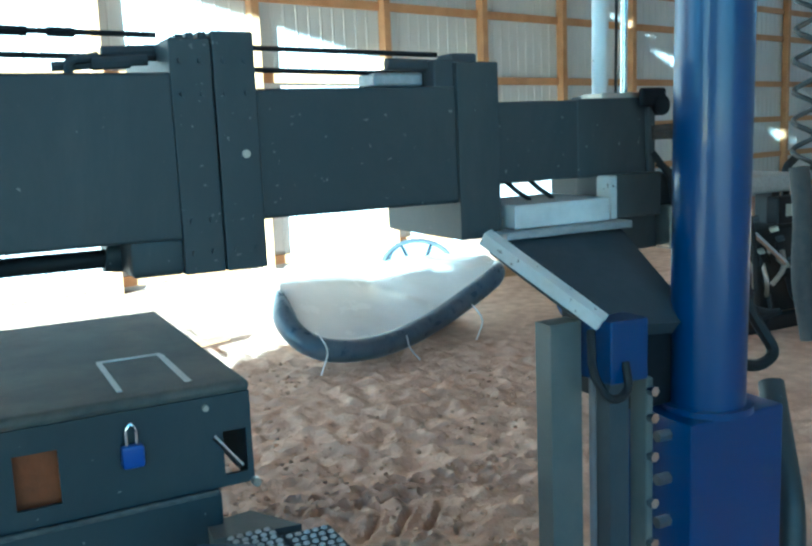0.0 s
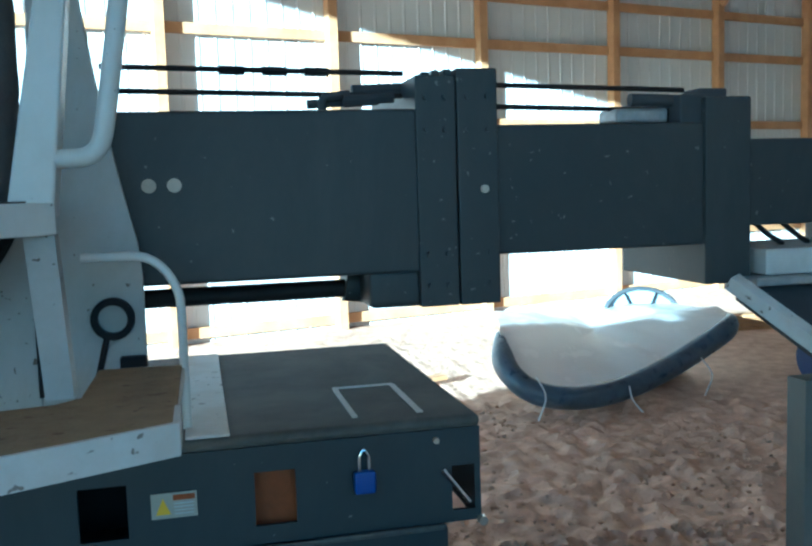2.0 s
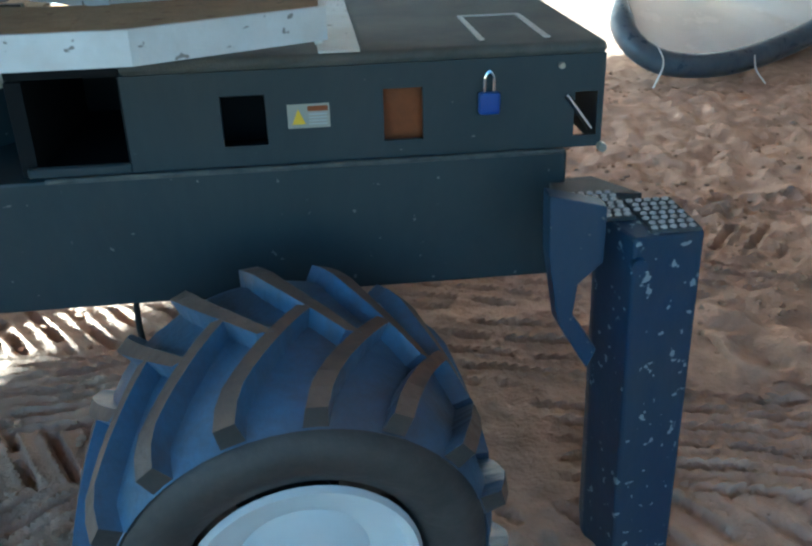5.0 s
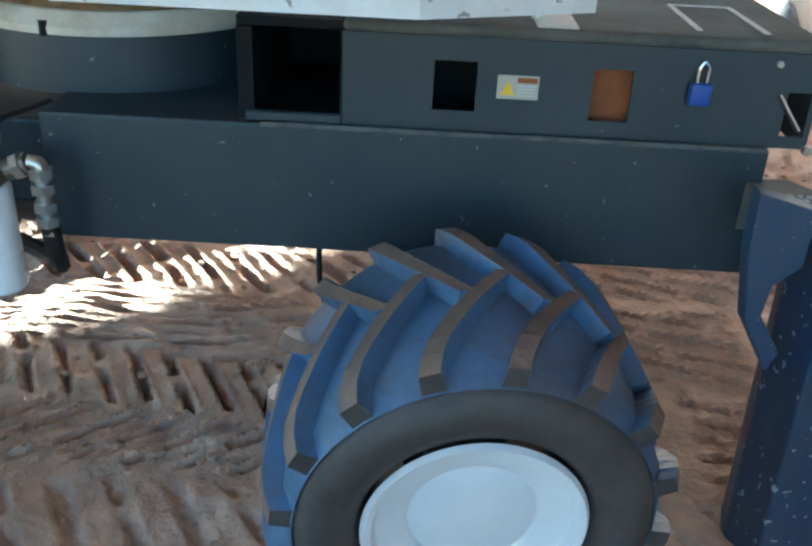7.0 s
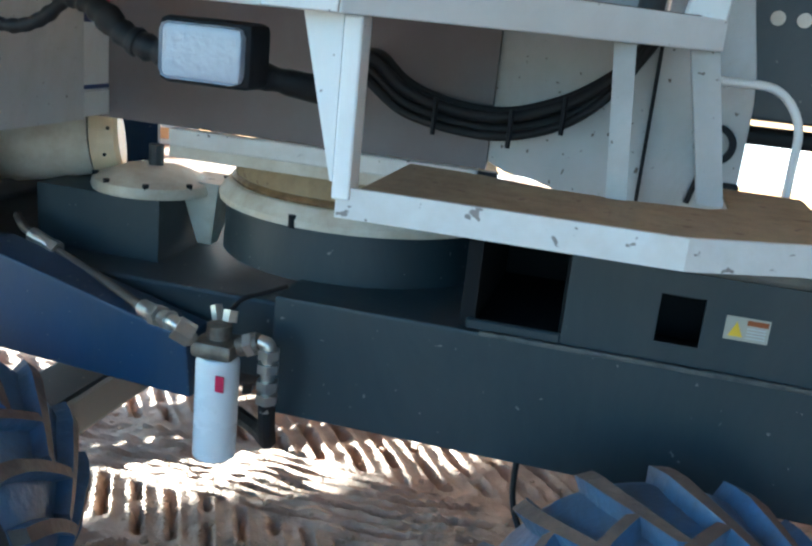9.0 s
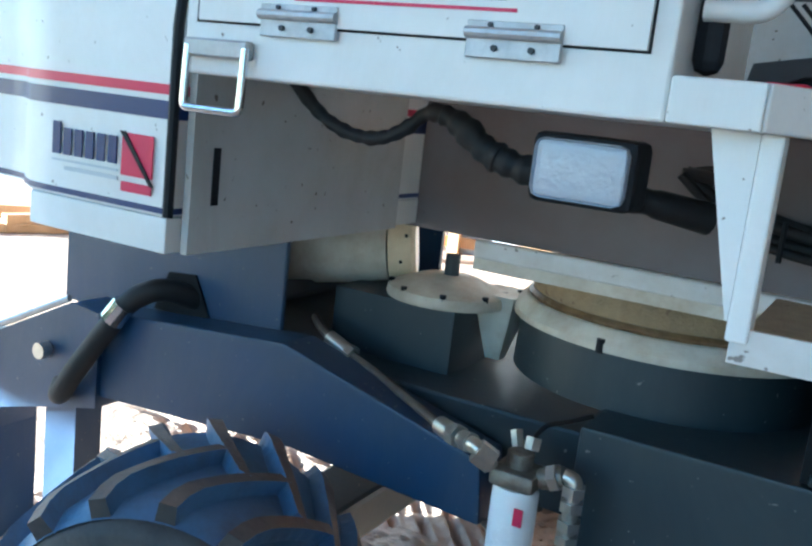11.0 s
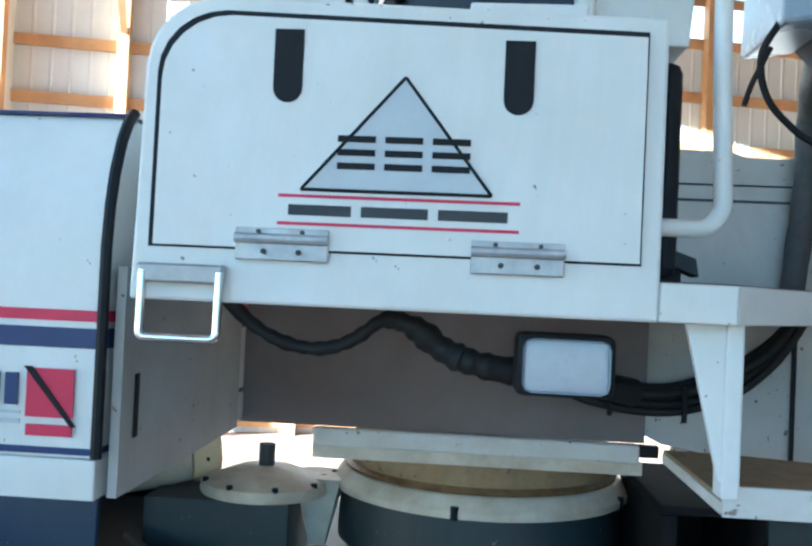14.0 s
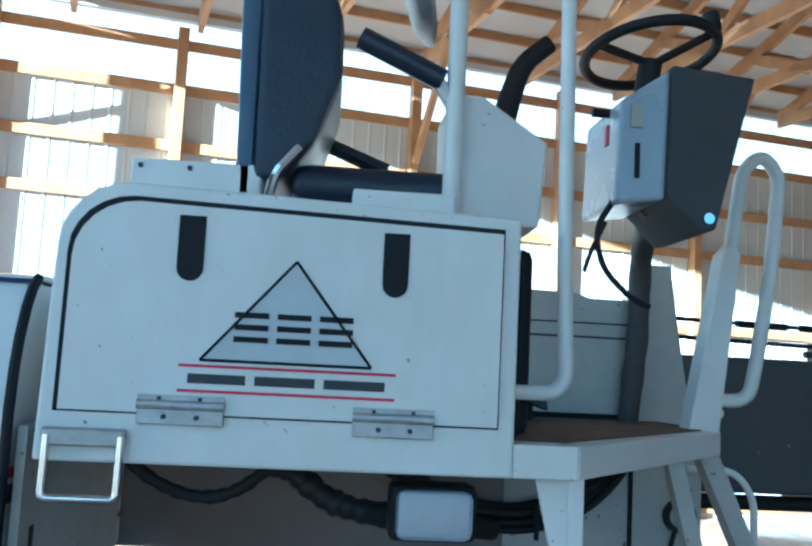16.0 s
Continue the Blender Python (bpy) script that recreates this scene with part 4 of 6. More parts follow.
def hood():
    """White engine housing with a rounded rear corner and two stripes."""
    side = [(-1.85, 0.95), (-1.85, -0.83), (-2.20, -0.83)]
    step = [(-2.27, -0.825), (-2.33, -0.795), (-2.38, -0.758), (-2.45, -0.744), (-2.76, -0.736)]
    rest = [(-3.07, -0.66), (-3.35, -0.50), (-3.40, -0.38), (-3.40, 0.95)]
    plan = side + step + rest

    def band(z0, z1, grow, material, name, parent, label=""):
        c = Vector((-2.6, 0.2))
        out = []
        for p in plan:
            v = Vector(p)
            d = (v - c).normalized()
            out.append(tuple(v + d * grow))
        bm = bm_new()
        prism(bm, out, "z", z0, z1)
        return part(name, bm, material, parent, label, smooth=True)

    def tier(z, inset):
        return [(x + (inset if x < -3 else 0), y + (inset if y < 0 else -inset), z) for x, y in plan]

    def loft(tiers):
        bm = bm_new()
        rings = [[bm.verts.new(p) for p in t] for t in tiers]
        n = len(plan)
        bm.faces.new(rings[0])
        bm.faces.new(rings[-1][::-1])
        for p, q in zip(rings, rings[1:]):
            for k in range(n):
                bm.faces.new((p[k], q[k], q[(k + 1) % n], p[(k + 1) % n]))
        bmesh.ops.recalc_face_normals(bm, faces=bm.faces)
        return bm

    steps = ((1.575, 0.0), (1.95, 0.0), (2.03, 0.008), (2.09, 0.022), (2.15, 0.046), (2.19, 0.072), (2.212, 0.10), (2.22, 0.14))
    hd = part("engine_hood", loft([tier(z, i) for z, i in steps]), WHITE, screed, "white engine hood with crimson and navy stripes", smooth=True)
    part("hood_sill", prism(bm_new(), [(-1.848, 0.95), (-1.848, -0.834), (-2.20, -0.834), (-2.265, -0.829), (-2.30, -0.79), (-2.30, 0.95)], "z", 1.50, 1.573, bevel=0.003), WHITE, hd, "scuffed white hood sill")
    # thin navy band just below the hood's rounded top
    part("hood_top_line", loft([tier(2.2, 0.072), tier(2.208, 0.08)]), NAVY, hd, "thin dark line round the hood top")
    band(1.818, 1.838, 0.003, CRIMSON, "crimson_stripe", hd)
    band(1.770, 1.806, 0.003, NAVY, "navy_stripe", hd)
    band(1.580, 1.592, 0.003, NAVY, "lower_stripe", hd)
    part("edge_seal", T([(-1.849, y0 - 0.83, z) for z, y0 in steps[:7]], 0.011, n=8, radius=0), INK, hd, "black rubber edge seal", smooth=True)
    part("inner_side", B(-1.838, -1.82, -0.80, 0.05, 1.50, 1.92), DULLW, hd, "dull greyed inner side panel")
    # brand mark as plain shapes
    y0, y1 = -0.8365, -0.8335
    part("mark_block", B(-1.98, -1.893, y0, y1, 1.645, 1.732), CRIMSON, hd, "crimson emblem block")
    part("mark_foot", B(-1.978, -1.893, y0, y1, 1.612, 1.632), CRIMSON, hd)
    bm = bm_new()
    prism(bm, [(-1.985, 1.735), (-1.970, 1.735), (-1.885, 1.630), (-1.895, 1.630)], "y", y0 - 0.003, y0)
    part("mark_slash", bm, INK, hd)
    for k in range(6):
        x = -2.19 + 0.034 * k
        part("mark_bar", B(x, x + 0.024, y0, y1, 1.665, 1.722 + (0.012 if k == 0 else 0)), NAVY, hd)
    part("mark_rule", B(-2.19, -1.99, y0, y1, 1.650, 1.654), DECALGREY, hd)
    part("mark_rule", B(-2.15, -1.99, y0, y1, 1.632, 1.640), DECALGREY, hd)
    # latch on the angled rear face
    m = Matrix.Translation((-2.61, -0.742, 1.69)) @ Matrix.Rotation(radians(-1.5), 4, "Z")
    part("latch_plate", B(-0.05, 0.05, -0.006, 0.006, -0.055, 0.055, m=m), ALU, hd, "recessed steel latch")
    part("latch_handle", B(-0.03, 0.03, -0.016, -0.006, -0.035, 0.035, bevel=0.004, m=m), STEEL, hd)
    part("slot", B(-1.8185, -1.816, -0.74, -0.72, 1.60, 1.72), INK, hd)


hood()


def platform():
    """Operator deck, step platform, equipment box and rails of the upper structure."""
    far = [(0.092, -0.10), (-0.085, -0.09), (-0.09, -0.36), (-0.13, -0.40), (-0.30, -0.43), (-0.44, -0.42), (-0.59, -0.37), (-0.75, -0.35)]
    front = [(-0.755, -0.83), (-0.19, -0.83), (0.095, -0.70), (0.10, -0.10)]
    inner = [(0.095, -0.10), (0.085, -0.694), (-0.192, -0.820), (-0.755, -0.820)]
    st = part("step_platform", prism(bm_new(), inner[::-1] + far[1:], "z", 1.541, 1.562), WORNW, screed, "white step platform with a muddy tan floor")
    part("rim", prism(bm_new(), front[:3] + [(0.0955, -0.58), (0.0855, -0.58)] + inner[1:], "z", 1.540, 1.592), WORNW, st, "chipped white platform rim")
    part("floor_mat", prism(bm_new(), [(-0.750, -0.8195), (-0.193, -0.8195), (0.084, -0.6935), (0.089, -0.105)] + [(x + 0.002, y - 0.004) for x, y in far[1:]], "z", 1.5625, 1.570), TANFLOOR, st, "mud-caked tan floor")
    part("lower_beam", B(-1.63, -0.69, 0.19, 0.23, 1.435, 1.488, bevel=0.006), WORNW, screed, "scuffed white lower beam")
    # dark block standing in for the shaded hole at the beam's end
    part("beam_end_shade", B(-0.69, -0.635, 0.20, 0.23, 1.452, 1.486), INK, screed)
    part("lower_plate", B(-1.63, -0.68, 0.20, 0.40, 1.40, 1.437), DIRTYW, screed)
    # posts
    part("post", B(-0.762, -0.730, -0.836, -0.785, 1.571, 1.866, bevel=0.004), WHITE, st)
    bm = bm_new()
    prism(bm, [(-0.83, 1.868), (-0.762, 1.868), (-0.762, 1.60), (-0.766, 1.60)], "y", -0.835, -0.822)
    part("gusset", bm, WHITE, st)
    part("post", frustum(bm_new(), (-0.328, -0.288, -0.445, -0.41, 1.5705), (-0.362, -0.318, -0.33, -0.29, 1.866)), DULLW, st)
    part("raked_post", frustum(bm_new(), (-0.150, -0.100, -0.365, -0.31, 1.5705), (-0.205, -0.145, -0.165, -0.11, 1.866)), DULLW, st)
    part("upper_beam", B(-0.885, -0.757, -0.882, -0.80, 1.866, 1.932, bevel=0.005), WHITE, st, smooth=True)
    bm = bm_new()
    d = Vector((0.612, 0.715, 0)).normalized()
    mm = Matrix.Translation((-0.757, -0.875, 0)) @ Matrix.Rotation(math.atan2(d.y, d.x), 4, "Z")
    box(bm, 0.0, 0.945, -0.005, 0.06, 1.866, 1.932, bevel=0.005, m=mm)
    part("diagonal_beam", bm, WHITE, st, smooth=True)
    bm = bm_new()
    prism(bm, [(-0.885, -0.80), (-0.76, -0.80), (-0.16, -0.12), (-0.19, 0.18), (-0.885, 0.18)], "z", 1.912, 1.936)
    part("upper_floor", bm, MUDF, st, "muddy operator floor")
    # low grab rail at the front end
    part("grab_rail", T([(-0.13, 0.10, 1.80), (0.028, 0.10, 1.80), (0.090, 0.10, 1.72), (0.090, 0.10, 1.375)], 0.011, n=10, radius=0.07), WHITE, screed, "white tubular grab rail", smooth=True)
    # equipment box with its lid
    pl = [(-1.785, 1.865), (-0.885, 1.865), (-0.885, 2.372)]
    for a in range(0, 91, 15):
        pl.append((-1.64 - 0.135 * math.sin(radians(a)), 2.27 + 0.125 * math.cos(radians(a))))
    bm = bm_new()
    prism(bm, pl, "y", -0.88, -0.30, bevel=0.006)
    bx = part("equipment_box", bm, WHITE, screed, "white equipment box with a hinged lid")
    lid = [(-1.755, 1.957), (-0.918, 1.957), (-0.918, 2.348)]
    for a in range(0, 91, 15):
        lid.append((-1.635 - 0.118 * math.sin(radians(a)), 2.258 + 0.110 * math.cos(radians(a))))
    bm = bm_new()
    prism(bm, lid, "y", -0.8815, -0.8803)
    part("lid_gap", bm, INK, bx)
    lid2 = [(x + (0.011 if x < -1.5 else -0.004), z + (0.004 if z < 2.0 else -0.011)) for x, z in lid]
    bm = bm_new()
    prism(bm, lid2, "y", -0.890, -0.8815)
    part("lid", bm, WHITE, bx, "white hinged lid with a silver triangle emblem")
    for x, z in ((-1.548, 2.335), (-1.157, 2.325)):
        pts = [(x, z), (x + 0.050, z), (x + 0.050, z - 0.10)]
        for a in range(0, 181, 20):
            pts.append((x + 0.025 + 0.025 * math.cos(radians(a)), z - 0.10 - 0.025 * math.sin(radians(a))))
        pts.append((x, z - 0.10))
        bm = bm_new()
        seen = []
        for p in pts:
            if not seen or (abs(p[0] - seen[-1][0]) + abs(p[1] - seen[-1][1])) > 1e-4:
                seen.append(p)
        prism(bm, seen, "y", -0.8925, -0.8895)
        part("finger_slot", bm, INK, bx, "black finger slot")
    for x0, x1, zt in ((-1.60, -1.44, 1.985), (-1.20, -1.045, 1.978)):
        part("hinge", B(x0, x1, -0.8935, -0.8905, zt - 0.006, zt + 0.010, bevel=0.001, seg=1), ALU, bx)
        h = part("hinge", B(x0, x1, -0.893, -0.886, zt - 0.045, zt - 0.006, bevel=0.002, seg=1), ALU, bx, "galvanised butt hinge")
        part("hinge", T([(x0, -0.896, zt - 0.008), (x1, -0.896, zt - 0.008)], 0.009, n=10, radius=0), ALU, bx)
        for k in range(2):
            part("hinge_bolt", T([(x0 + 0.05 + 0.06 * k, -0.89, zt - 0.030), (x0 + 0.05 + 0.06 * k, -0.899, zt - 0.030)], 0.005, n=8, radius=0), CONSOLE, bx)
            part("hinge_bolt", T([(x0 + 0.04 + 0.075 * k, -0.89, zt + 0.004), (x0 + 0.04 + 0.075 * k, -0.899, zt + 0.004)], 0.004, n=8, radius=0), CONSOLE, bx)
    # emblem: triangle with plain bars
    y0, y1 = -0.8915, -0.8895
    bm = bm_new()
    prism(bm, [(-1.492, 2.063), (-1.170, 2.063), (-1.322, 2.258)], "y", y0, y1)
    part("emblem_triangle", bm, DECALGREY, bx)
    for a, b in (((-1.492, 2.063), (-1.170, 2.063)), ((-1.170, 2.063), (-1.322, 2.258)), ((-1.322, 2.258), (-1.492, 2.063))):
        part("emblem_edge", T([(a[0], y0 - 0.0005, a[1]), (b[0], y0 - 0.0005, b[1])], 0.0030, n=6, radius=0), INK, bx)
    for x in (-1.432, -1.352, -1.272):
        for z in (2.105, 2.128, 2.151):
            part("emblem_bar", B(x, x + 0.064, y0 - 0.002, y0, z - 0.0055, z + 0.0055), INK, bx)
    part("emblem_rule", B(-1.53, -1.122, y0, y1, 2.049, 2.0545), CRIMSON, bx)
    part("emblem_rule", B(-1.53, -1.122, y0, y1, 2.002, 2.0075), CRIMSON, bx)
    for k in range(3):
        x0, x1 = ((-1.512, -1.405), (-1.388, -1.275), (-1.258, -1.142))[k]
        part("emblem_line", B(x0, x1, y0, y1, 2.019, 2.037), CONSOLE, bx)
    # step loop under the box
    lp = part("step_loop", T([(-1.755, -0.90, 1.915), (-1.755, -0.905, 1.802), (-1.622, -0.905, 1.802), (-1.622, -0.90, 1.915)], 0.008, n=10, radius=0.012), CHROME, bx, "chromed step loop", smooth=True)
    part("step_plate", B(-1.765, -1.615, -0.905, -0.882, 1.895, 1.928, bevel=0.004, seg=1), ALU, bx)
    # work lamp
    lm = part("work_lamp", B(-1.112, -0.935, -0.79, -0.70, 1.722, 1.835, bevel=0.015), INK, screed, "square work lamp in a black housing", smooth=True)
    part("lens", B(-1.100, -0.947, -0.805, -0.788, 1.730, 1.826, bevel=0.016), LAMPG, lm, "ribbed clear lens", smooth=True)
    # black strip beside the box
    part("rubber_strip", B(-0.884, -0.838, -0.80, -0.76, 1.94, 2.325, bevel=0.02), INK, bx, "black rubber edge strip")
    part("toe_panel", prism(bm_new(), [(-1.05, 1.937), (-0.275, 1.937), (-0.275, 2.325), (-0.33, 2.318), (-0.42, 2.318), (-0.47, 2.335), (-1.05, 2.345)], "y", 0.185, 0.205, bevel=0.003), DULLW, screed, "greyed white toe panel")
    part("panel_seam", B(-1.0, -0.285, 0.182, 0.1845, 2.236, 2.241), INK, screed)
    part("panel_seam", B(-1.0, -0.285, 0.180, 0.1845, 2.190, 2.197), CONSOLE, screed)
    bm = bm_new()
    prism(bm, [(-0.915, 1.968), (-0.905, 2.018), (-0.735, 2.048), (-0.630, 2.012), (-0.622, 1.965), (-0.72, 2.004), (-0.80, 1.996), (-0.88, 1.962)], "y", -0.11, -0.03, bevel=0.003)
    pd = part("foot_pedal", bm, CONSOLE, screed, "dark grey folded foot pedal with two rods")
    for d in (0.0, 0.025):
        part("pedal_rod", T([(-0.755 + d, -0.06, 2.04), (-0.86 + d, -0.05, 2.15)], 0.005, n=6, radius=0), INK, pd)
    part("pedal_foot", B(-0.84, -0.66, -0.08, -0.05, 1.936, 2.0), INK, pd)
    part("red_rag", B(-0.885, -0.775, -0.14, -0.09, 1.936, 1.982, bevel=0.018, seg=3), CRIMSON, screed, "crumpled faded red rag")
    # harness hanging under the box
    part("harness", T([(-1.68, -0.68, 1.88), (-1.61, -0.68, 1.815), (-1.54, -0.68, 1.783), (-1.47, -0.68, 1.778), (-1.41, -0.68, 1.802), (-1.36, -0.68, 1.848), (-1.30, -0.68, 1.832), (-1.24, -0.68, 1.785), (-1.18, -0.68, 1.765), (-1.08, -0.67, 1.75), (-0.98, -0.64, 1.74), (-0.86, -0.55, 1.715)], lambda u: (0.0135 + 0.012 * min(1, max(0, (u - 0.42) * 6))) * (1 + 0.10 * math.sin(u * 140) + 0.06 * math.sin(u * 57)), n=12, radius=0.05, seg=8), BLACK, screed, "black wrapped wiring harness", smooth=True)
    for k in range(5):
        dz, dy, r = (0.0, 0.022, -0.022, 0.040, -0.045)[k], (0.0, -0.03, -0.02, 0.02, -0.045)[k], (0.022, 0.016, 0.016, 0.013, 0.012)[k]
        part("harness_drop", T([(-1.05, 0.10 + dy, 1.76), (-0.98, 0.12 + dy, 1.74 + dz), (-0.90, 0.14 + dy, 1.665 + 0.8 * dz), (-0.76, 0.15 + dy, 1.63 + 0.7 * dz), (-0.62, 0.15 + dy, 1.625 + 0.7 * dz), (-0.46, 0.15 + dy, 1.68 + 0.8 * dz), (-0.34, 0.14 + dy, 1.78 + 0.5 * dz), (-0.26, 0.12 + dy, 1.92)], r, n=10, radius=0.12), BLACK, screed, "looped black hose bundle", smooth=True)
    for x, z in ((-0.80, 1.64), (-0.60, 1.63), (-0.47, 1.68)):
        part("cable_tie", T([(x, 0.075, z + 0.042), (x, 0.07, z - 0.055)], 0.007, n=6, radius=0), INK, screed)
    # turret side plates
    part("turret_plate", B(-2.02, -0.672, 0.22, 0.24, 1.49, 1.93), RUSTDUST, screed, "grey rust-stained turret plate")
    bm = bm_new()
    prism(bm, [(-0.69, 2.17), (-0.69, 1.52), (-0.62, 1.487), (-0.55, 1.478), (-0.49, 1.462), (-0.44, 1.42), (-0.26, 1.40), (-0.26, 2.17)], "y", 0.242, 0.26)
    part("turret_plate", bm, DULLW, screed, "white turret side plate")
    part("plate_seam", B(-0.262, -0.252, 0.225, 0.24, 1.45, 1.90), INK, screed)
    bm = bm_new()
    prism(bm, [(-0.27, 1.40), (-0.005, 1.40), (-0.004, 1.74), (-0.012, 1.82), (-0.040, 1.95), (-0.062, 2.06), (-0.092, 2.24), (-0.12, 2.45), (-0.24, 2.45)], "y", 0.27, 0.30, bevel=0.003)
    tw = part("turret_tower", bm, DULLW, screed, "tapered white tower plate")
    bm = bm_new()
    lathe(bm, [(0.036, 0.0), (0.054, 0.0), (0.054, 0.02), (0.036, 0.02)], Matrix.Translation((-0.082, 0.268, 1.632)) @ Matrix.Rotation(radians(90), 4, "X"), n=24, close=True)
    part("rubber_ring", bm, INK, tw, "black rubber ring", smooth=True)
    part("ring_cable", T([(-0.098, 0.255, 1.588), (-0.128, 0.25, 1.47)], 0.008, n=8, radius=0), INK, tw)
    part("valve_block", B(-0.07, -0.003, 0.235, 0.268, 1.49, 1.535, bevel=0.006), INK, tw)
    return bx


eqbox = platform()


def rails_and_seat():
    part("hand_rail", T([(-0.872, -0.80, 2.03), (-0.79, -0.80, 2.03), (-0.765, -0.80, 2.06), (-0.775, -0.80, 2.30), (-0.785, -0.80, 3.05)], 0.016, n=12, radius=0.05), WHITE, screed, "white tubular hand rail", smooth=True)
    part("hand_rail", T([(-0.17, -0.14, 2.02), (-0.05, -0.14, 2.02), (-0.03, -0.14, 2.12), (0.01, -0.14, 2.37), (0.04, -0.14, 2.68), (-0.015, -0.14, 2.745), (-0.075, -0.14, 2.69), (-0.095, -0.14, 2.55), (-0.125, -0.14, 2.31)], 0.020, n=12, radius=0.06), WHITE, screed, "white looped hand rail", smooth=True)
    bm = bm_new()
    prism(bm, [(-0.237, 1.90), (-0.145, 1.90), (-0.083, 2.44), (-0.11, 2.47), (-0.137, 2.44)], "y", -0.16, -0.08, bevel=0.006)
    part("rail_post", bm, WHITE, screed, "white raked rail post")
    # seat base on the equipment box
    part("seat_rail", B(-1.70, -1.42, -0.66, -0.60, 2.39, 2.492, bevel=0.004), WHITE, screed)
    for x in (-1.68, -1.575):
        part("bolt", T([(x, -0.66, 2.475), (x, -0.664, 2.475)], 0.006, n=8, radius=0), CONSOLE, screed)
    part("seat_base", B(-1.22, -1.00, -0.74, -0.45, 2.39, 2.44, bevel=0.006), WHITE, screed)
    st = part("operator_seat", B(-1.36, -0.98, -0.66, -0.24, 2.42, 2.51, bevel=0.04, seg=4), VINYL, screed, "dark blue vinyl operator seat", smooth=True)
    bm = bm_new()
    prism(bm, [(-1.44, 2.46), (-1.38, 2.46), (-1.30, 2.56), (-1.255, 2.70), (-1.26, 2.84), (-1.31, 2.98), (-1.38, 3.06), (-1.45, 3.06)], "y", -0.68, -0.24, bevel=0.025)
    part("backrest", bm, VINYL, st, "dark blue padded backrest", smooth=True)
    bm = bm_new()
    prism(bm, [(-1.475, 2.42), (-1.44, 2.42), (-1.445, 3.05), (-1.495, 3.03)], "y", -0.66, -0.26, bevel=0.01)
    part("seat_shell", bm, SHELLB, st, "glossy blue seat shell", smooth=True)
    part("recliner", T([(-1.40, -0.69, 2.42), (-1.39, -0.70, 2.47), (-1.34, -0.70, 2.53)], 0.011, n=8, radius=0.04), CHROME, st, smooth=True)
    part("armrest", T([(-1.22, -0.66, 2.80), (-1.03, -0.66, 2.715)], 0.026, n=10, radius=0), VINYL, st, "padded armrest", smooth=True)
    part("armrest_bracket", T([(-1.04, -0.66, 2.71), (-0.995, -0.64, 2.65), (-0.99, -0.62, 2.56)], 0.016, n=8, radius=0.03), WHITE, st)
    part("armrest", T([(-1.28, -0.20, 2.66), (-1.12, -0.20, 2.60)], 0.022, n=10, radius=0), VINYL, st)
    # control box in front of the seat
    bm = bm_new()
    prism(bm, [(-1.00, 2.40), (-0.79, 2.40), (-0.775, 2.60), (-0.93, 2.70), (-1.00, 2.70)], "y", -0.62, -0.34, bevel=0.006)
    cb = part("control_box", bm, WHITE, screed, "white sloped control box")
    part("box_pillar", T([(-1.00, -0.66, 2.38), (-1.00, -0.66, 3.05)], 0.022, n=10, radius=0), WHITE, cb, smooth=True)
    part("joystick", T([(-0.86, -0.46, 2.65), (-0.84, -0.46, 2.74), (-0.81, -0.46, 2.84), (-0.74, -0.46, 2.90)], lambda u: 0.032 - 0.008 * u, n=12, radius=0.06), BLACK, cb, "black joystick with a rubber boot", smooth=True)
    part("cable_clip", T([(-1.01, -0.68, 2.98), (-0.94, -0.68, 2.98)], 0.012, n=8, radius=0), INK, cb)
    bm = bm_new()
    lathe(bm, [(0, 0.0), (0.09, 0.005), (0.125, 0.03), (0.125, 0.04), (0.0, 0.045)], Matrix.Translation((-1.10, -0.45, 2.99)) @ Matrix.Rotation(radians(75), 4, "Y"), n=24)
    part("mirror", bm, ALU, cb, "round steel mirror", smooth=True)
    # steering console
    bm = bm_new()
    prism(bm, [(-0.56, 2.50), (-0.43, 2.52), (-0.42, 2.86), (-0.55, 2.77)], "y", -0.46, -0.16, bevel=0.012)
    sc = part("steering_console", bm, PANELG, screed, "grey steering console on a column")
    bm = bm_new()
    prism(bm, [(-0.43, 2.53), (-0.34, 2.44), (-0.30, 2.45), (-0.20, 2.85), (-0.42, 2.87)], "y", -0.47, -0.15, bevel=0.008)
    part("console_cover", bm, CONSOLE, sc, "dark grey console cover")
    part("switch_slot", B(-0.512, -0.500, -0.466, -0.461, 2.57, 2.66), INK, sc)
    part("console_bolt", T([(-0.325, -0.47, 2.475), (-0.325, -0.485, 2.475)], 0.014, n=10, radius=0), CHROME, sc)
    part("console_label", B(-0.525, -0.495, -0.467, -0.461, 2.70, 2.76), STICKW, sc)
    part("red_tag", B(-0.578, -0.570, -0.437, -0.415, 2.655, 2.71, bevel=0.003, seg=1), CRIMSON, sc, "red key tag")
    part("key_knob", T([(-0.555, -0.38, 2.755), (-0.60, -0.38, 2.755)], 0.012, n=8, radius=0), INK, sc)
    c = Vector((-0.42, -0.30, 2.955))
    rot = Matrix.Translation(c) @ Matrix.Rotation(radians(-10), 4, "X") @ Matrix.Rotation(radians(-6), 4, "Y")
    ring = [rot @ Vector((0.178 * math.cos(2 * math.pi * i / 40), 0.178 * math.sin(2 * math.pi * i / 40), 0)) for i in range(40)]
    sw = part("steering_wheel", T(ring, 0.015, n=10, radius=0, closed=True), BLACK, screed, "black steering wheel with a spinner knob", smooth=True)
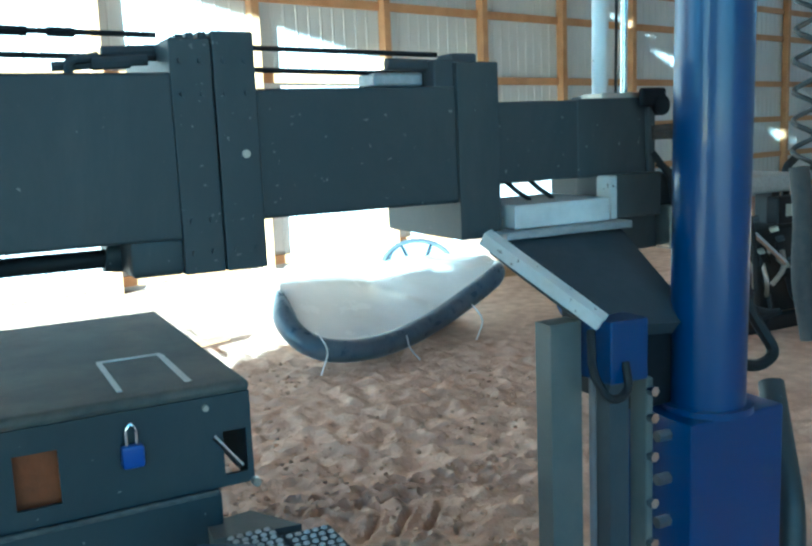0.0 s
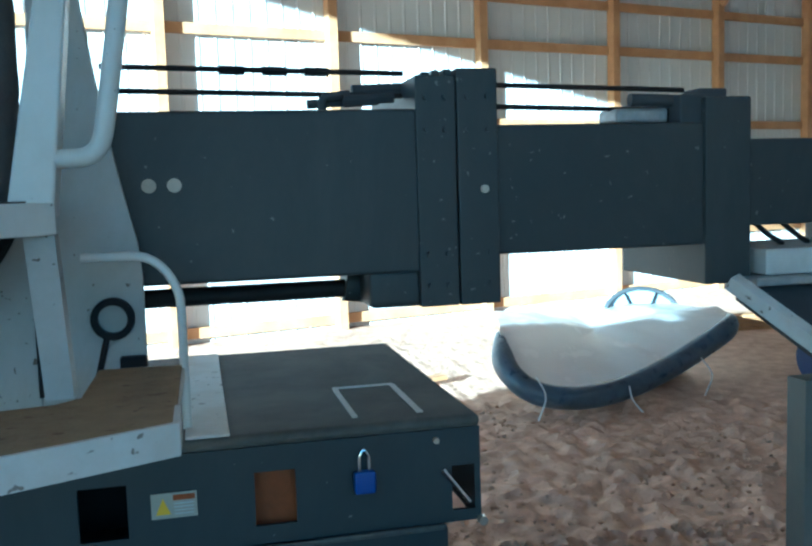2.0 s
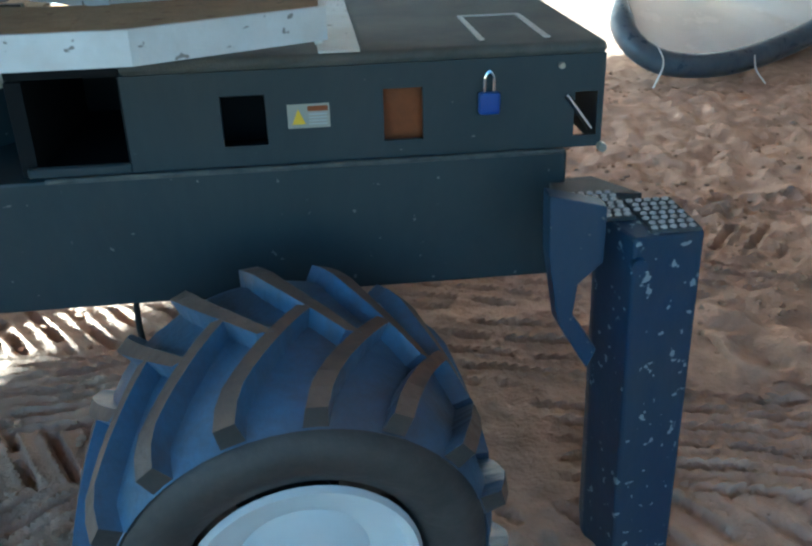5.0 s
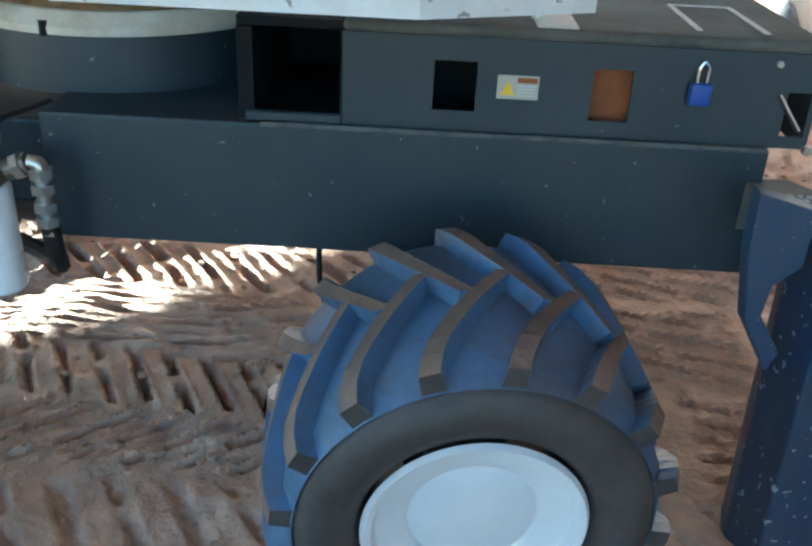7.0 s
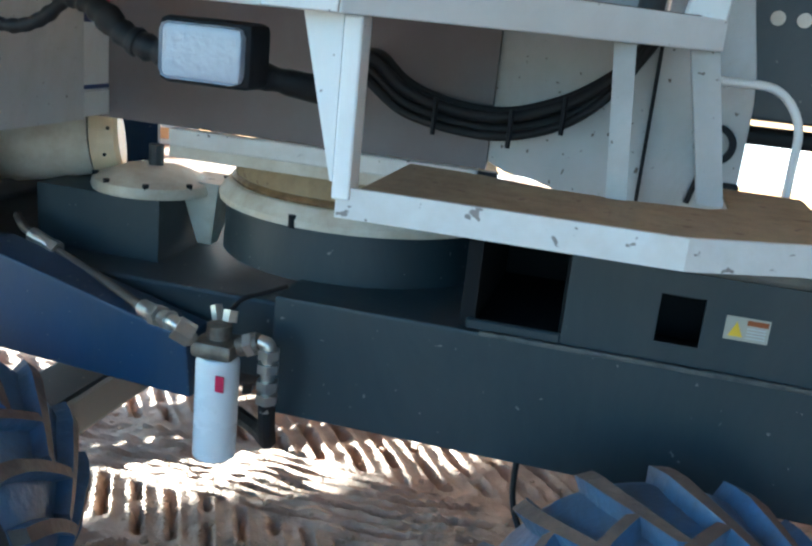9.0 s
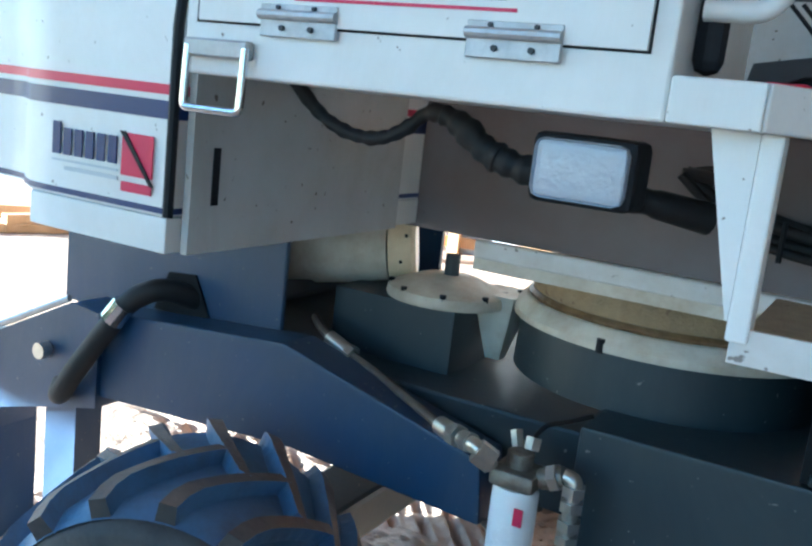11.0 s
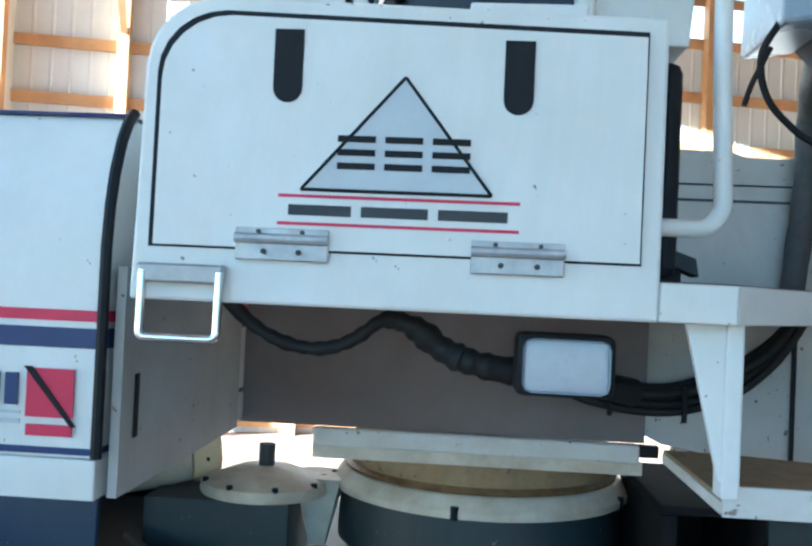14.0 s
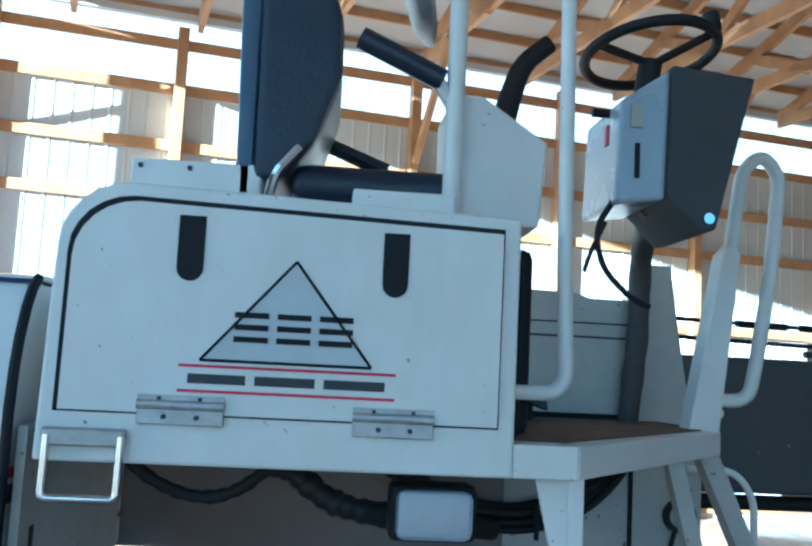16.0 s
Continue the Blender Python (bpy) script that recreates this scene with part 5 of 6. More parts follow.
    for a in (80, 200, 320):
        part("spoke", T([rot @ Vector((0, 0, -0.03)), rot @ Vector((0.175 * math.cos(radians(a)), 0.175 * math.sin(radians(a)), 0))], 0.012, n=8, radius=0), BLACK, sw)
    part("column", T([rot @ Vector((0, 0, -0.02)), (-0.43, -0.30, 2.84)], 0.032, n=12, radius=0), BLACK, sw, smooth=True)
    part("spinner", T([rot @ Vector((0.13, -0.12, 0.0)), rot @ Vector((0.13, -0.12, 0.05))], 0.022, n=10, radius=0), BLACK, sw, smooth=True)
    part("column_hose", T([(-0.40, -0.28, 2.54), (-0.30, 0.05, 2.50), (-0.275, 0.140, 2.40), (-0.277, 0.142, 2.20), (-0.290, 0.142, 2.08), (-0.303, 0.142, 1.937)], lambda u: 0.034 * (1 + 0.05 * math.sin(u * 130)), n=14, radius=0.10), HOSEG, screed, "thick dusty grey corrugated hose", smooth=True)
    # dark strip that paints the shadow along the toe panel's foot
    part("panel_foot_shade", B(-0.90, -0.30, 0.150, 0.184, 1.9365, 1.952, bevel=0.003, seg=1), INK, screed)
    part("loose_cable", T([(-0.55, -0.42, 2.52), (-0.60, -0.43, 2.44), (-0.58, -0.43, 2.34), (-0.50, -0.42, 2.27), (-0.45, -0.42, 2.25)], 0.008, n=8, radius=0.05), BLACK, screed)
    part("loose_cable", T([(-0.57, -0.42, 2.46), (-0.61, -0.43, 2.38), (-0.625, -0.43, 2.33)], 0.006, n=8, radius=0.03), BLACK, screed)


rails_and_seat()


def boom():
    """Telescopic boom of four sections with slide collars."""
    bm = B(-0.20, 0.80, 0.35, 0.95, 1.70, 2.16, bevel=0.012)
    bo = part("boom", bm, BOOM, screed, "dark grey telescopic boom, chipped and dusty", smooth=True)
    part("collar", B(0.745, 0.862, 0.340, 0.96, 1.60, 2.25, bevel=0.006), BOOM, bo, smooth=True)
    part("collar", B(0.864, 0.985, 0.336, 0.964, 1.60, 2.27, bevel=0.006), BOOM, bo, smooth=True)
    part("second_section", B(0.90, 1.75, 0.39, 0.91, 1.735, 2.115, bevel=0.012), BOOM, bo, smooth=True)
    part("collar", B(1.67, 1.83, 0.375, 0.925, 1.61, 2.19, bevel=0.006), BOOM, bo, smooth=True)
    part("third_section", B(1.75, 2.22, 0.435, 0.865, 1.785, 2.062, bevel=0.008), BOOM, bo, smooth=True)
    part("end_section", B(2.20, 2.52, 0.43, 0.87, 1.782, 2.066, bevel=0.008), BOOM, bo, smooth=True)
    part("slide_block", B(0.60, 0.76, 0.36, 0.90, 1.60, 1.71, bevel=0.02), BOOM, bo, smooth=True)
    part("lower_cylinder", T([(-0.15, 0.55, 1.645), (0.62, 0.55, 1.645)], 0.028, n=14, radius=0), BLACK, bo, smooth=True)
    part("cylinder_end", T([(0.56, 0.55, 1.66), (0.80, 0.55, 1.63)], 0.055, n=14, radius=0), BOOM, bo, smooth=True)
    for x in (0.02, 0.085):
        part("inspection_plug", T([(x, 0.352, 1.965), (x, 0.343, 1.965)], 0.019, n=16, radius=0), DIRTYW, bo, "pale round plug")
    part("grease_bolt", T([(0.94, 0.337, 1.93), (0.94, 0.326, 1.93)], 0.012, n=10, radius=0), DIRTYW, bo)
    for z in (2.295, 2.23):
        part("hydraulic_line", T([(-0.1, 0.50, z), (0.75, 0.50, z - 0.02)], 0.008, n=8, radius=0), BLACK, bo)
        part("hydraulic_line", T([(0.98, 0.52, z - 0.05), (1.68, 0.52, z - 0.07)], 0.008, n=8, radius=0), BLACK, bo)
    for x0, x1, y, z, r in ((0.52, 0.72, 0.50, 2.20, 0.016), (0.60, 0.75, 0.52, 2.225, 0.020), (0.46, 0.58, 0.47, 2.185, 0.013), (0.56, 0.66, 0.44, 2.19, 0.018)):
        part("line_fitting", T([(x0, y, z), (x1, y, z + 0.006)], r, n=8, radius=0), CONSOLE, bo)
    part("fitting_elbow", T([(0.50, 0.45, 2.16), (0.50, 0.45, 2.20), (0.58, 0.45, 2.21)], 0.013, n=8, radius=0.02), CONSOLE, bo, smooth=True)
    for x in (0.22, 0.34, 0.46):
        part("line_sleeve", T([(x, 0.50, 2.292 - 0.02 * (x + 0.1)), (x + 0.07, 0.50, 2.290 - 0.02 * (x + 0.1))], 0.013, n=8, radius=0), INK, bo)
    for x, z0 in ((0.77, 2.25), (0.80, 2.255), (0.835, 2.258)):
        part("collar_shim", B(x, x + 0.022, 0.36, 0.94, z0 - 0.02, z0 + 0.012, bevel=0.003, seg=1), BOOM, bo)
    for x in (0.775, 0.83, 0.895, 0.955):
        for z in (1.66, 1.75, 2.10, 2.19):
            part("collar_bolt", T([(x, 0.342, z), (x, 0.330, z)], 0.009, n=6, radius=0), BOOM, bo)
    part("slide_pad", B(1.60, 1.70, 0.40, 0.90, 2.10, 2.20, bevel=0.006), CONSOLE, bo)
    part("rod_clevis", B(1.70, 1.80, 0.46, 0.56, 2.19, 2.225, bevel=0.006), CONSOLE, bo)
    part("top_valve", B(1.42, 1.60, 0.47, 0.60, 2.12, 2.165, bevel=0.01), ALU, bo)
    part("valve_cap", T([(1.46, 0.46, 2.19), (1.62, 0.46, 2.185)], 0.02, n=10, radius=0), CONSOLE, bo, smooth=True)
    part("cable_clamp", B(2.48, 2.60, 0.405, 0.43, 2.03, 2.10, bevel=0.01), INK, bo)
    part("end_plate", B(2.52, 2.56, 0.42, 0.88, 1.74, 2.09, bevel=0.008), BOOM, bo)


boom()


def screed_head():
    """Cross head at the boom's end with its blue mast and trough."""
    hd = part("head_crosshead", B(2.35, 2.70, 0.42, 0.80, 1.50, 1.78, bevel=0.01), BOOM, screed, "dark cross head with a blue mast")
    part("head_top", B(1.80, 2.34, 0.30, 0.95, 1.603, 1.63, bevel=0.004, seg=1), ALU, hd, "bright steel top plate")
    bm = bm_new()
    top = [(1.75, 0.33, 1.605), (1.95, 0.0, 1.345), (2.36, 0.0, 1.31), (2.36, 0.40, 1.60)]
    a = [bm.verts.new(p) for p in top]
    b = [bm.verts.new((p[0] + 0.03, p[1] + 0.05, p[2] - 0.05)) for p in top]
    bm.faces.new(a)
    bm.faces.new(b[::-1])
    for k in range(4):
        bm.faces.new((a[k], b[k], b[(k + 1) % 4], a[(k + 1) % 4]))
    bmesh.ops.recalc_face_normals(bm, faces=bm.faces)
    part("head_cover", bm, CONSOLE, hd, "dark sloped head cover")
    part("head_body", B(2.13, 2.38, 0.06, 0.45, 1.02, 1.34, bevel=0.006), INK, hd)
    part("edge_bar", T([(1.72, 0.31, 1.625), (1.93, -0.02, 1.365)], 0.032, n=4, radius=0), WORNW, hd, "scuffed bright edge bar")
    part("end_block", B(1.93, 2.08, -0.06, 0.10, 1.17, 1.37, bevel=0.006), BRIGHTBLUE, hd)
    part("plow_leg", B(1.79, 1.91, 0.06, 0.14, 0.05, 1.36), PLOWG, hd, "dusty grey-green steel upright")
    part("plow_leg", B(1.99, 2.07, 0.02, 0.12, 0.02, 1.20), CONSOLE, hd)
    part("plow_rod", T([(1.945, 0.05, 0.03), (1.945, 0.05, 1.30)], 0.012, n=8, radius=0), RUSTDUST, hd, "rusty brown rod")
    part("bolt_strip", B(2.10, 2.13, -0.03, 0.05, 0.45, 1.16, bevel=0.004, seg=1), PLOWG, hd)
    for z in (1.12, 1.03, 0.90, 0.74, 0.60):
        part("bolt", T([(2.115, -0.03, z), (2.115, -0.055, z)], 0.018, n=6, radius=0), CHROME, hd)
    part("mast", T([(2.40, 0.0, 1.0), (2.42, 0.0, 2.9)], 0.125, n=36, radius=0), BRIGHTBLUE, hd, "bright blue hydraulic mast", smooth=True)
    part("mast_box", B(2.205, 2.635, -0.12, 0.30, 0.42, 1.005, bevel=0.01), BRIGHTBLUE, hd, "blue mast base box", smooth=True)
    part("mast_flange", T([(2.40, 0.0, 1.0), (2.40, 0.0, 1.025)], 0.15, n=32, radius=0), BRIGHTBLUE, hd, smooth=True)
    for z in (0.95, 0.80, 0.65, 0.5):
        part("bolt", T([(2.205, -0.02, z), (2.155, -0.02, z)], 0.020, n=6, radius=0), STEEL, hd)
    part("white_tube", T([(2.36, 0.5, 2.05), (2.375, 0.5, 3.2)], 0.030, n=16, radius=0), WHITE, hd, "white receiver mast", smooth=True)
    part("mast_cable", T([(2.435, 0.5, 2.06), (2.445, 0.49, 3.2)], 0.006, n=6, radius=0), BLACK, hd)
    part("mast_foot", B(2.32, 2.52, 0.44, 0.56, 2.062, 2.085, bevel=0.004), STEEL, hd)
    part("steel_block", B(1.86, 2.27, 0.34, 0.70, 1.632, 1.715, bevel=0.008), BRIGHTST, hd, "bright worn steel slide block", smooth=True)
    part("slide_post", B(2.32, 2.53, 0.36, 0.60, 1.632, 1.79, bevel=0.006), BOOM, hd)
    # white strip that paints the sun on the post's left edge
    part("sunlit_post_edge", B(2.29, 2.319, 0.36, 0.44, 1.632, 1.788, bevel=0.003), WORNW, hd, "white strip painting the post's sunlit edge")
    for x in (1.93, 2.03):
        part("head_hose", T([(x, 0.50, 1.79), (x + 0.03, 0.47, 1.75), (x + 0.09, 0.48, 1.718)], 0.009, n=8, radius=0.03), BLACK, hd, smooth=True)
    part("chrome_rod", T([(2.475, 0.5, 2.05), (2.485, 0.5, 3.2)], 0.013, n=12, radius=0), CHROME, hd, smooth=True)
    part("head_hose", T([(1.90, 0.0, 1.34), (1.855, -0.06, 1.22), (1.90, -0.09, 1.13), (1.98, -0.09, 1.15), (1.985, -0.06, 1.24)], 0.014, n=8, radius=0.06), BLACK, hd, smooth=True)


screed_head()


def front_leg():
    """Stabiliser leg swung out beside the front corner, with a step on its head."""
    eye = Vector((0.09, -2.10, 1.82))
    near = Matrix.Translation(eye) @ Matrix.Scale(LEG_NEAR, 4) @ Matrix.Translation(-eye)

    def put(name, bm, material, parent, label="", smooth=False):
        bmesh.ops.transform(bm, matrix=near, verts=bm.verts)
        return part(name, bm, material, parent, label, smooth)

    zl = 1.82 - 1.85 / LEG_NEAR
    low = [(0.855, 0.06), (0.895, -0.12), (1.09, -0.09), (1.07, 0.16), (0.88, 0.18)]
    top = [(0.825, 0.06), (0.87, -0.12), (1.075, -0.09), (1.05, 0.16), (0.86, 0.18)]
    bm = bm_new()
    a = [bm.verts.new((x, y, zl)) for x, y in low]
    b = [bm.verts.new((x, y, 0.875)) for x, y in top]
    bm.faces.new(a[::-1])
    bm.faces.new(b)
    for k in range(5):
        bm.faces.new((a[k], a[(k + 1) % 5], b[(k + 1) % 5], b[k]))
    bmesh.ops.recalc_face_normals(bm, faces=bm.faces)
    bmesh.ops.bevel(bm, geom=list(bm.edges), offset=0.010, segments=2, affect="EDGES", profile=0.5)
    leg = put("front_leg", bm, LEGBLUE, screed, "blue front stabiliser leg, scratched")
    outer = [(0.645, 1.0), (0.650, 0.83), (0.685, 0.62), (0.775, 0.47)]
    inner = [(0.80, 0.53), (0.725, 0.645), (0.735, 0.74), (0.80, 0.80), (0.80, 0.96)]
    put("gusset", prism(bm_new(), outer + inner, "y", -0.09, -0.02, bevel=0.004), BLUE, leg, "curved blue gusset strap")
    for x0, x1, y0, y1, z in ((0.775, 0.915, 0.0, 0.20, 0.895), (0.925, 1.065, -0.09, 0.14, 0.888)):
        put("step_grip", B(x0, x1, y0, y1, z - 0.018, z - 0.004, bevel=0.003, seg=1), CONSOLE, leg, "punched metal step grip")
        bm = bm_new()
        for i in range(5):
            for j in range(7):
                lathe(bm, [(0.011, 0.0), (0.008, 0.006), (0.004, 0.006), (0.004, 0.0)], Matrix.Translation((x0 + (i + 0.5 + 0.25 * (j % 2)) * (x1 - x0) / 5.3, y0 + (j + 0.5) * (y1 - y0) / 7, z - 0.005)), n=8)
        tagged(put("grip_tread", bm, ALU, leg), "bright punched dimples on a step grip", kind="stuff")
    q = [near @ Vector(p) for p in ((0.74, 0.19, 0.90), (1.00, 0.19, 0.88), (0.74, 0.19, 0.78), (1.00, 0.19, 0.78))]
    bm = bm_new()
    c = [bm.verts.new(p) for p in (q[0], q[1], q[3], q[2])]
    d = [bm.verts.new(p) for p in ((0.67, 0.02, 1.005), (0.80, 0.06, 0.995), (0.78, 0.06, 0.86), (0.67, 0.02, 0.86))]
    bm.faces.new(c)
    bm.faces.new(d[::-1])
    for k in range(4):
        bm.faces.new((c[k], d[k], d[(k + 1) % 4], c[(k + 1) % 4]))
    bmesh.ops.recalc_face_normals(bm, faces=bm.faces)
    part("bracket", bm, DECKM, leg, "dusty dark swing bracket")
    put("pin", T([(0.885, -0.11, 0.80), (0.885, -0.135, 0.80)], 0.022, n=12, radius=0), BLUE, leg, smooth=True)


LEG_NEAR = 0.86
front_leg()


def head_hoses():
    part("end_swivel", T([(2.575, 0.40, 2.035), (2.575, 0.47, 2.035)], 0.038, n=14, radius=0), INK, screed, smooth=True)
    for k in range(2):
        part("head_hose", T([(2.54, 0.42, 1.945 - 0.022 * k), (2.62, 0.40, 1.952 - 0.026 * k), (2.72, 0.40, 1.93 - 0.02 * k), (2.80, 0.42, 1.90)], 0.016, n=8, radius=0.06), HOSEB, screed, "dirty brown hose", smooth=True)
    for k in range(3):
        part("head_hose", T([(2.545 + 0.01 * k, 0.42, 1.86 - 0.02 * k), (2.585 + 0.012 * k, 0.38, 1.78), (2.60 + 0.03 * k, 0.37, 1.70), (2.60 + 0.035 * k, 0.36, 1.56)], 0.012, n=8, radius=0.06), BLACK, screed, smooth=True)
    part("valve_bank", B(2.56, 2.72, 0.34, 0.42, 1.50, 1.66, bevel=0.006), STEEL, screed, "zinc valve bank")
    for k in range(5):
        part("valve_fitting", T([(2.58 + 0.03 * k, 0.34, 1.58 - 0.02 * (k % 2)), (2.58 + 0.03 * k, 0.30, 1.58 - 0.02 * (k % 2))], 0.012, n=8, radius=0), STEEL, screed)
    # hose loop beside the mast
    part("mast_hose", T([(2.66, 0.15, 1.42), (2.76, 0.10, 1.22), (2.80, 0.05, 1.12), (2.70, 0.05, 1.08), (2.60, 0.10, 1.12)], 0.022, n=8, radius=0.06), BLACK, screed, smooth=True)
    part("side_arm", T([(2.95, 0.2, 0.95), (2.78, -0.05, 0.55), (2.72, -0.1, 0.2)], 0.05, n=10, radius=0.1), BOOM, screed, "dark diagonal strut", smooth=True)
    pts = []
    for i in range(150):
        a = i * 0.42
        pts.append((4.36 + 0.055 * math.cos(a), 1.2 + 0.055 * math.sin(a), 3.3 - 0.0108 * i))
    part("coil_hose", T(pts, 0.015, n=6, radius=0), HOSEG, screed, "coiled grey air hose", smooth=True)
    part("coil_tail", T([(4.33, 1.2, 1.70), (4.36, 1.18, 1.40), (4.30, 1.15, 1.1), (4.34, 1.1, 0.75)], 0.055, n=10, radius=0.2), HOSEG, screed, "thick ribbed grey hose", smooth=True)
    for k in range(5):
        part("hanging_cable", T([(3.9 + 0.06 * k, 1.4, 1.72 - 0.05 * k), (3.88 + 0.07 * k, 1.35, 1.35), (3.95 + 0.05 * k, 1.3, 1.0 - 0.04 * k), (4.15 + 0.03 * k, 1.25, 0.9)], 0.016, n=6, radius=0.12), BLACK, screed, smooth=True)


head_hoses()


def yard_cart():
    """Small engine unit standing on the dirt by the wall."""
    c = thing("engine_cart", (7.0, 3.8, 0.0), "dark engine unit with a pale hood on skids", "machine")
    part("skid", B(6.4, 7.9, 3.5, 3.62, 0.0, 0.14, bevel=0.01), BLACK, c)
    part("skid", B(6.4, 7.9, 4.1, 4.22, 0.0, 0.14, bevel=0.01), BLACK, c)
    part("engine_block", B(6.55, 7.6, 3.58, 4.15, 0.14, 0.98, bevel=0.05), BLACK, c, "oily dark engine block", smooth=True)
    part("hood", B(6.50, 7.30, 3.50, 4.15, 1.30, 1.47, bevel=0.05), ALU, c, "pale grey hood", smooth=True)
    part("hood_post", B(6.6, 6.7, 3.7, 3.9, 0.95, 1.32), CONSOLE, c)
    part("hood_post", B(7.1, 7.2, 3.7, 3.9, 0.95, 1.32), CONSOLE, c)
    part("control_box", B(6.80, 7.22, 3.38, 3.52, 1.02, 1.27, bevel=0.02), INK, c)
    part("control_label", B(6.90, 7.06, 3.37, 3.382, 1.09, 1.20), STICKW, c)
    part("air_cleaner", T([(7.25, 3.5, 1.08), (7.6, 3.5, 1.08)], 0.11, n=16, radius=0), CONSOLE, c, smooth=True)
    part("guard_rail", T([(6.50, 3.42, 0.98), (6.92, 3.40, 0.66)], 0.035, n=8, radius=0), CHROME, c, "bright guard rail")
    part("exhaust", T([(7.4, 3.8, 0.95), (7.4, 3.8, 1.5), (7.55, 3.8, 1.6)], 0.04, n=10, radius=0.05), BLACK, c, smooth=True)
    rng = random.Random(5)
    for k in range(12):
        x, z = 6.5 + 0.085 * k, rng.uniform(0.35, 1.0)
        part("cable", T([(x, 3.50, z), (x + rng.uniform(-0.1, 0.1), 3.40, z - 0.15), (x + rng.uniform(-0.15, 0.2), 3.48, z - 0.3)], rng.uniform(0.012, 0.028), n=6, radius=0.08), BLACK if k % 3 else STEEL, c)
        part("fitting", T([(x, 3.57, z + 0.1), (x + 0.05, 3.52, z + 0.12)], 0.03, n=6, radius=0), STEEL if k % 2 else CONSOLE, c)
    bar = thing("blue_barrel", (5.95, 4.9, 0.25), "blue plastic barrel lying by the wrapped hull", "barrel")
    bm = bm_new()
    lathe(bm, [(0, -0.35), (0.2, -0.35), (0.22, -0.32), (0.235, -0.1), (0.22, -0.08), (0.235, -0.06), (0.235, 0.06), (0.22, 0.08), (0.235, 0.1), (0.22, 0.32), (0.2, 0.35), (0, 0.35)], Matrix.Translation((5.95, 4.9, 0.25)) @ Matrix.Rotation(radians(90), 4, "Y"), n=28)
    part("barrel_body", bm, BRIGHTBLUE, bar, smooth=True)
    pl = thing("lumber_stack", (6.6, 7.9, 0.0), "short stack of orange-brown planks on the dirt", "lumber")
    for k in range(4):
        part("plank", B(5.9, 7.6, 7.75 + 0.02 * k, 7.95 + 0.02 * k, 0.05 * k, 0.05 * k + 0.045), WOOD, pl)
    p2 = thing("wood_plank", (2.2, 6.0, 0.03), "brown wooden plank lying on sunlit dirt", "plank")
    part("board", B(-0.5, 0.5, -0.06, 0.06, -0.02, 0.02, m=Matrix.Translation((2.0, 6.1, 0.06)) @ Matrix.Rotation(radians(22), 4, "Z")), WOOD, p2)


yard_cart()

# padlock
lock = thing("padlock", (0.50, -0.02, 1.206), "blue padlock hanging from the chassis hasp", "padlock")
part("shackle", T([(0.488, -0.02, 1.26), (0.488, -0.02, 1.30), (0.500, -0.02, 1.316), (0.512, -0.02, 1.30), (0.512, -0.02, 1.26)], 0.0045, n=8, radius=0.014), CHROME, lock, "steel shackle", smooth=True)
part("lock_body", B(0.473, 0.527, -0.034, -0.004, 1.206, 1.262, bevel=0.008), PADBLUE, lock, smooth=True)


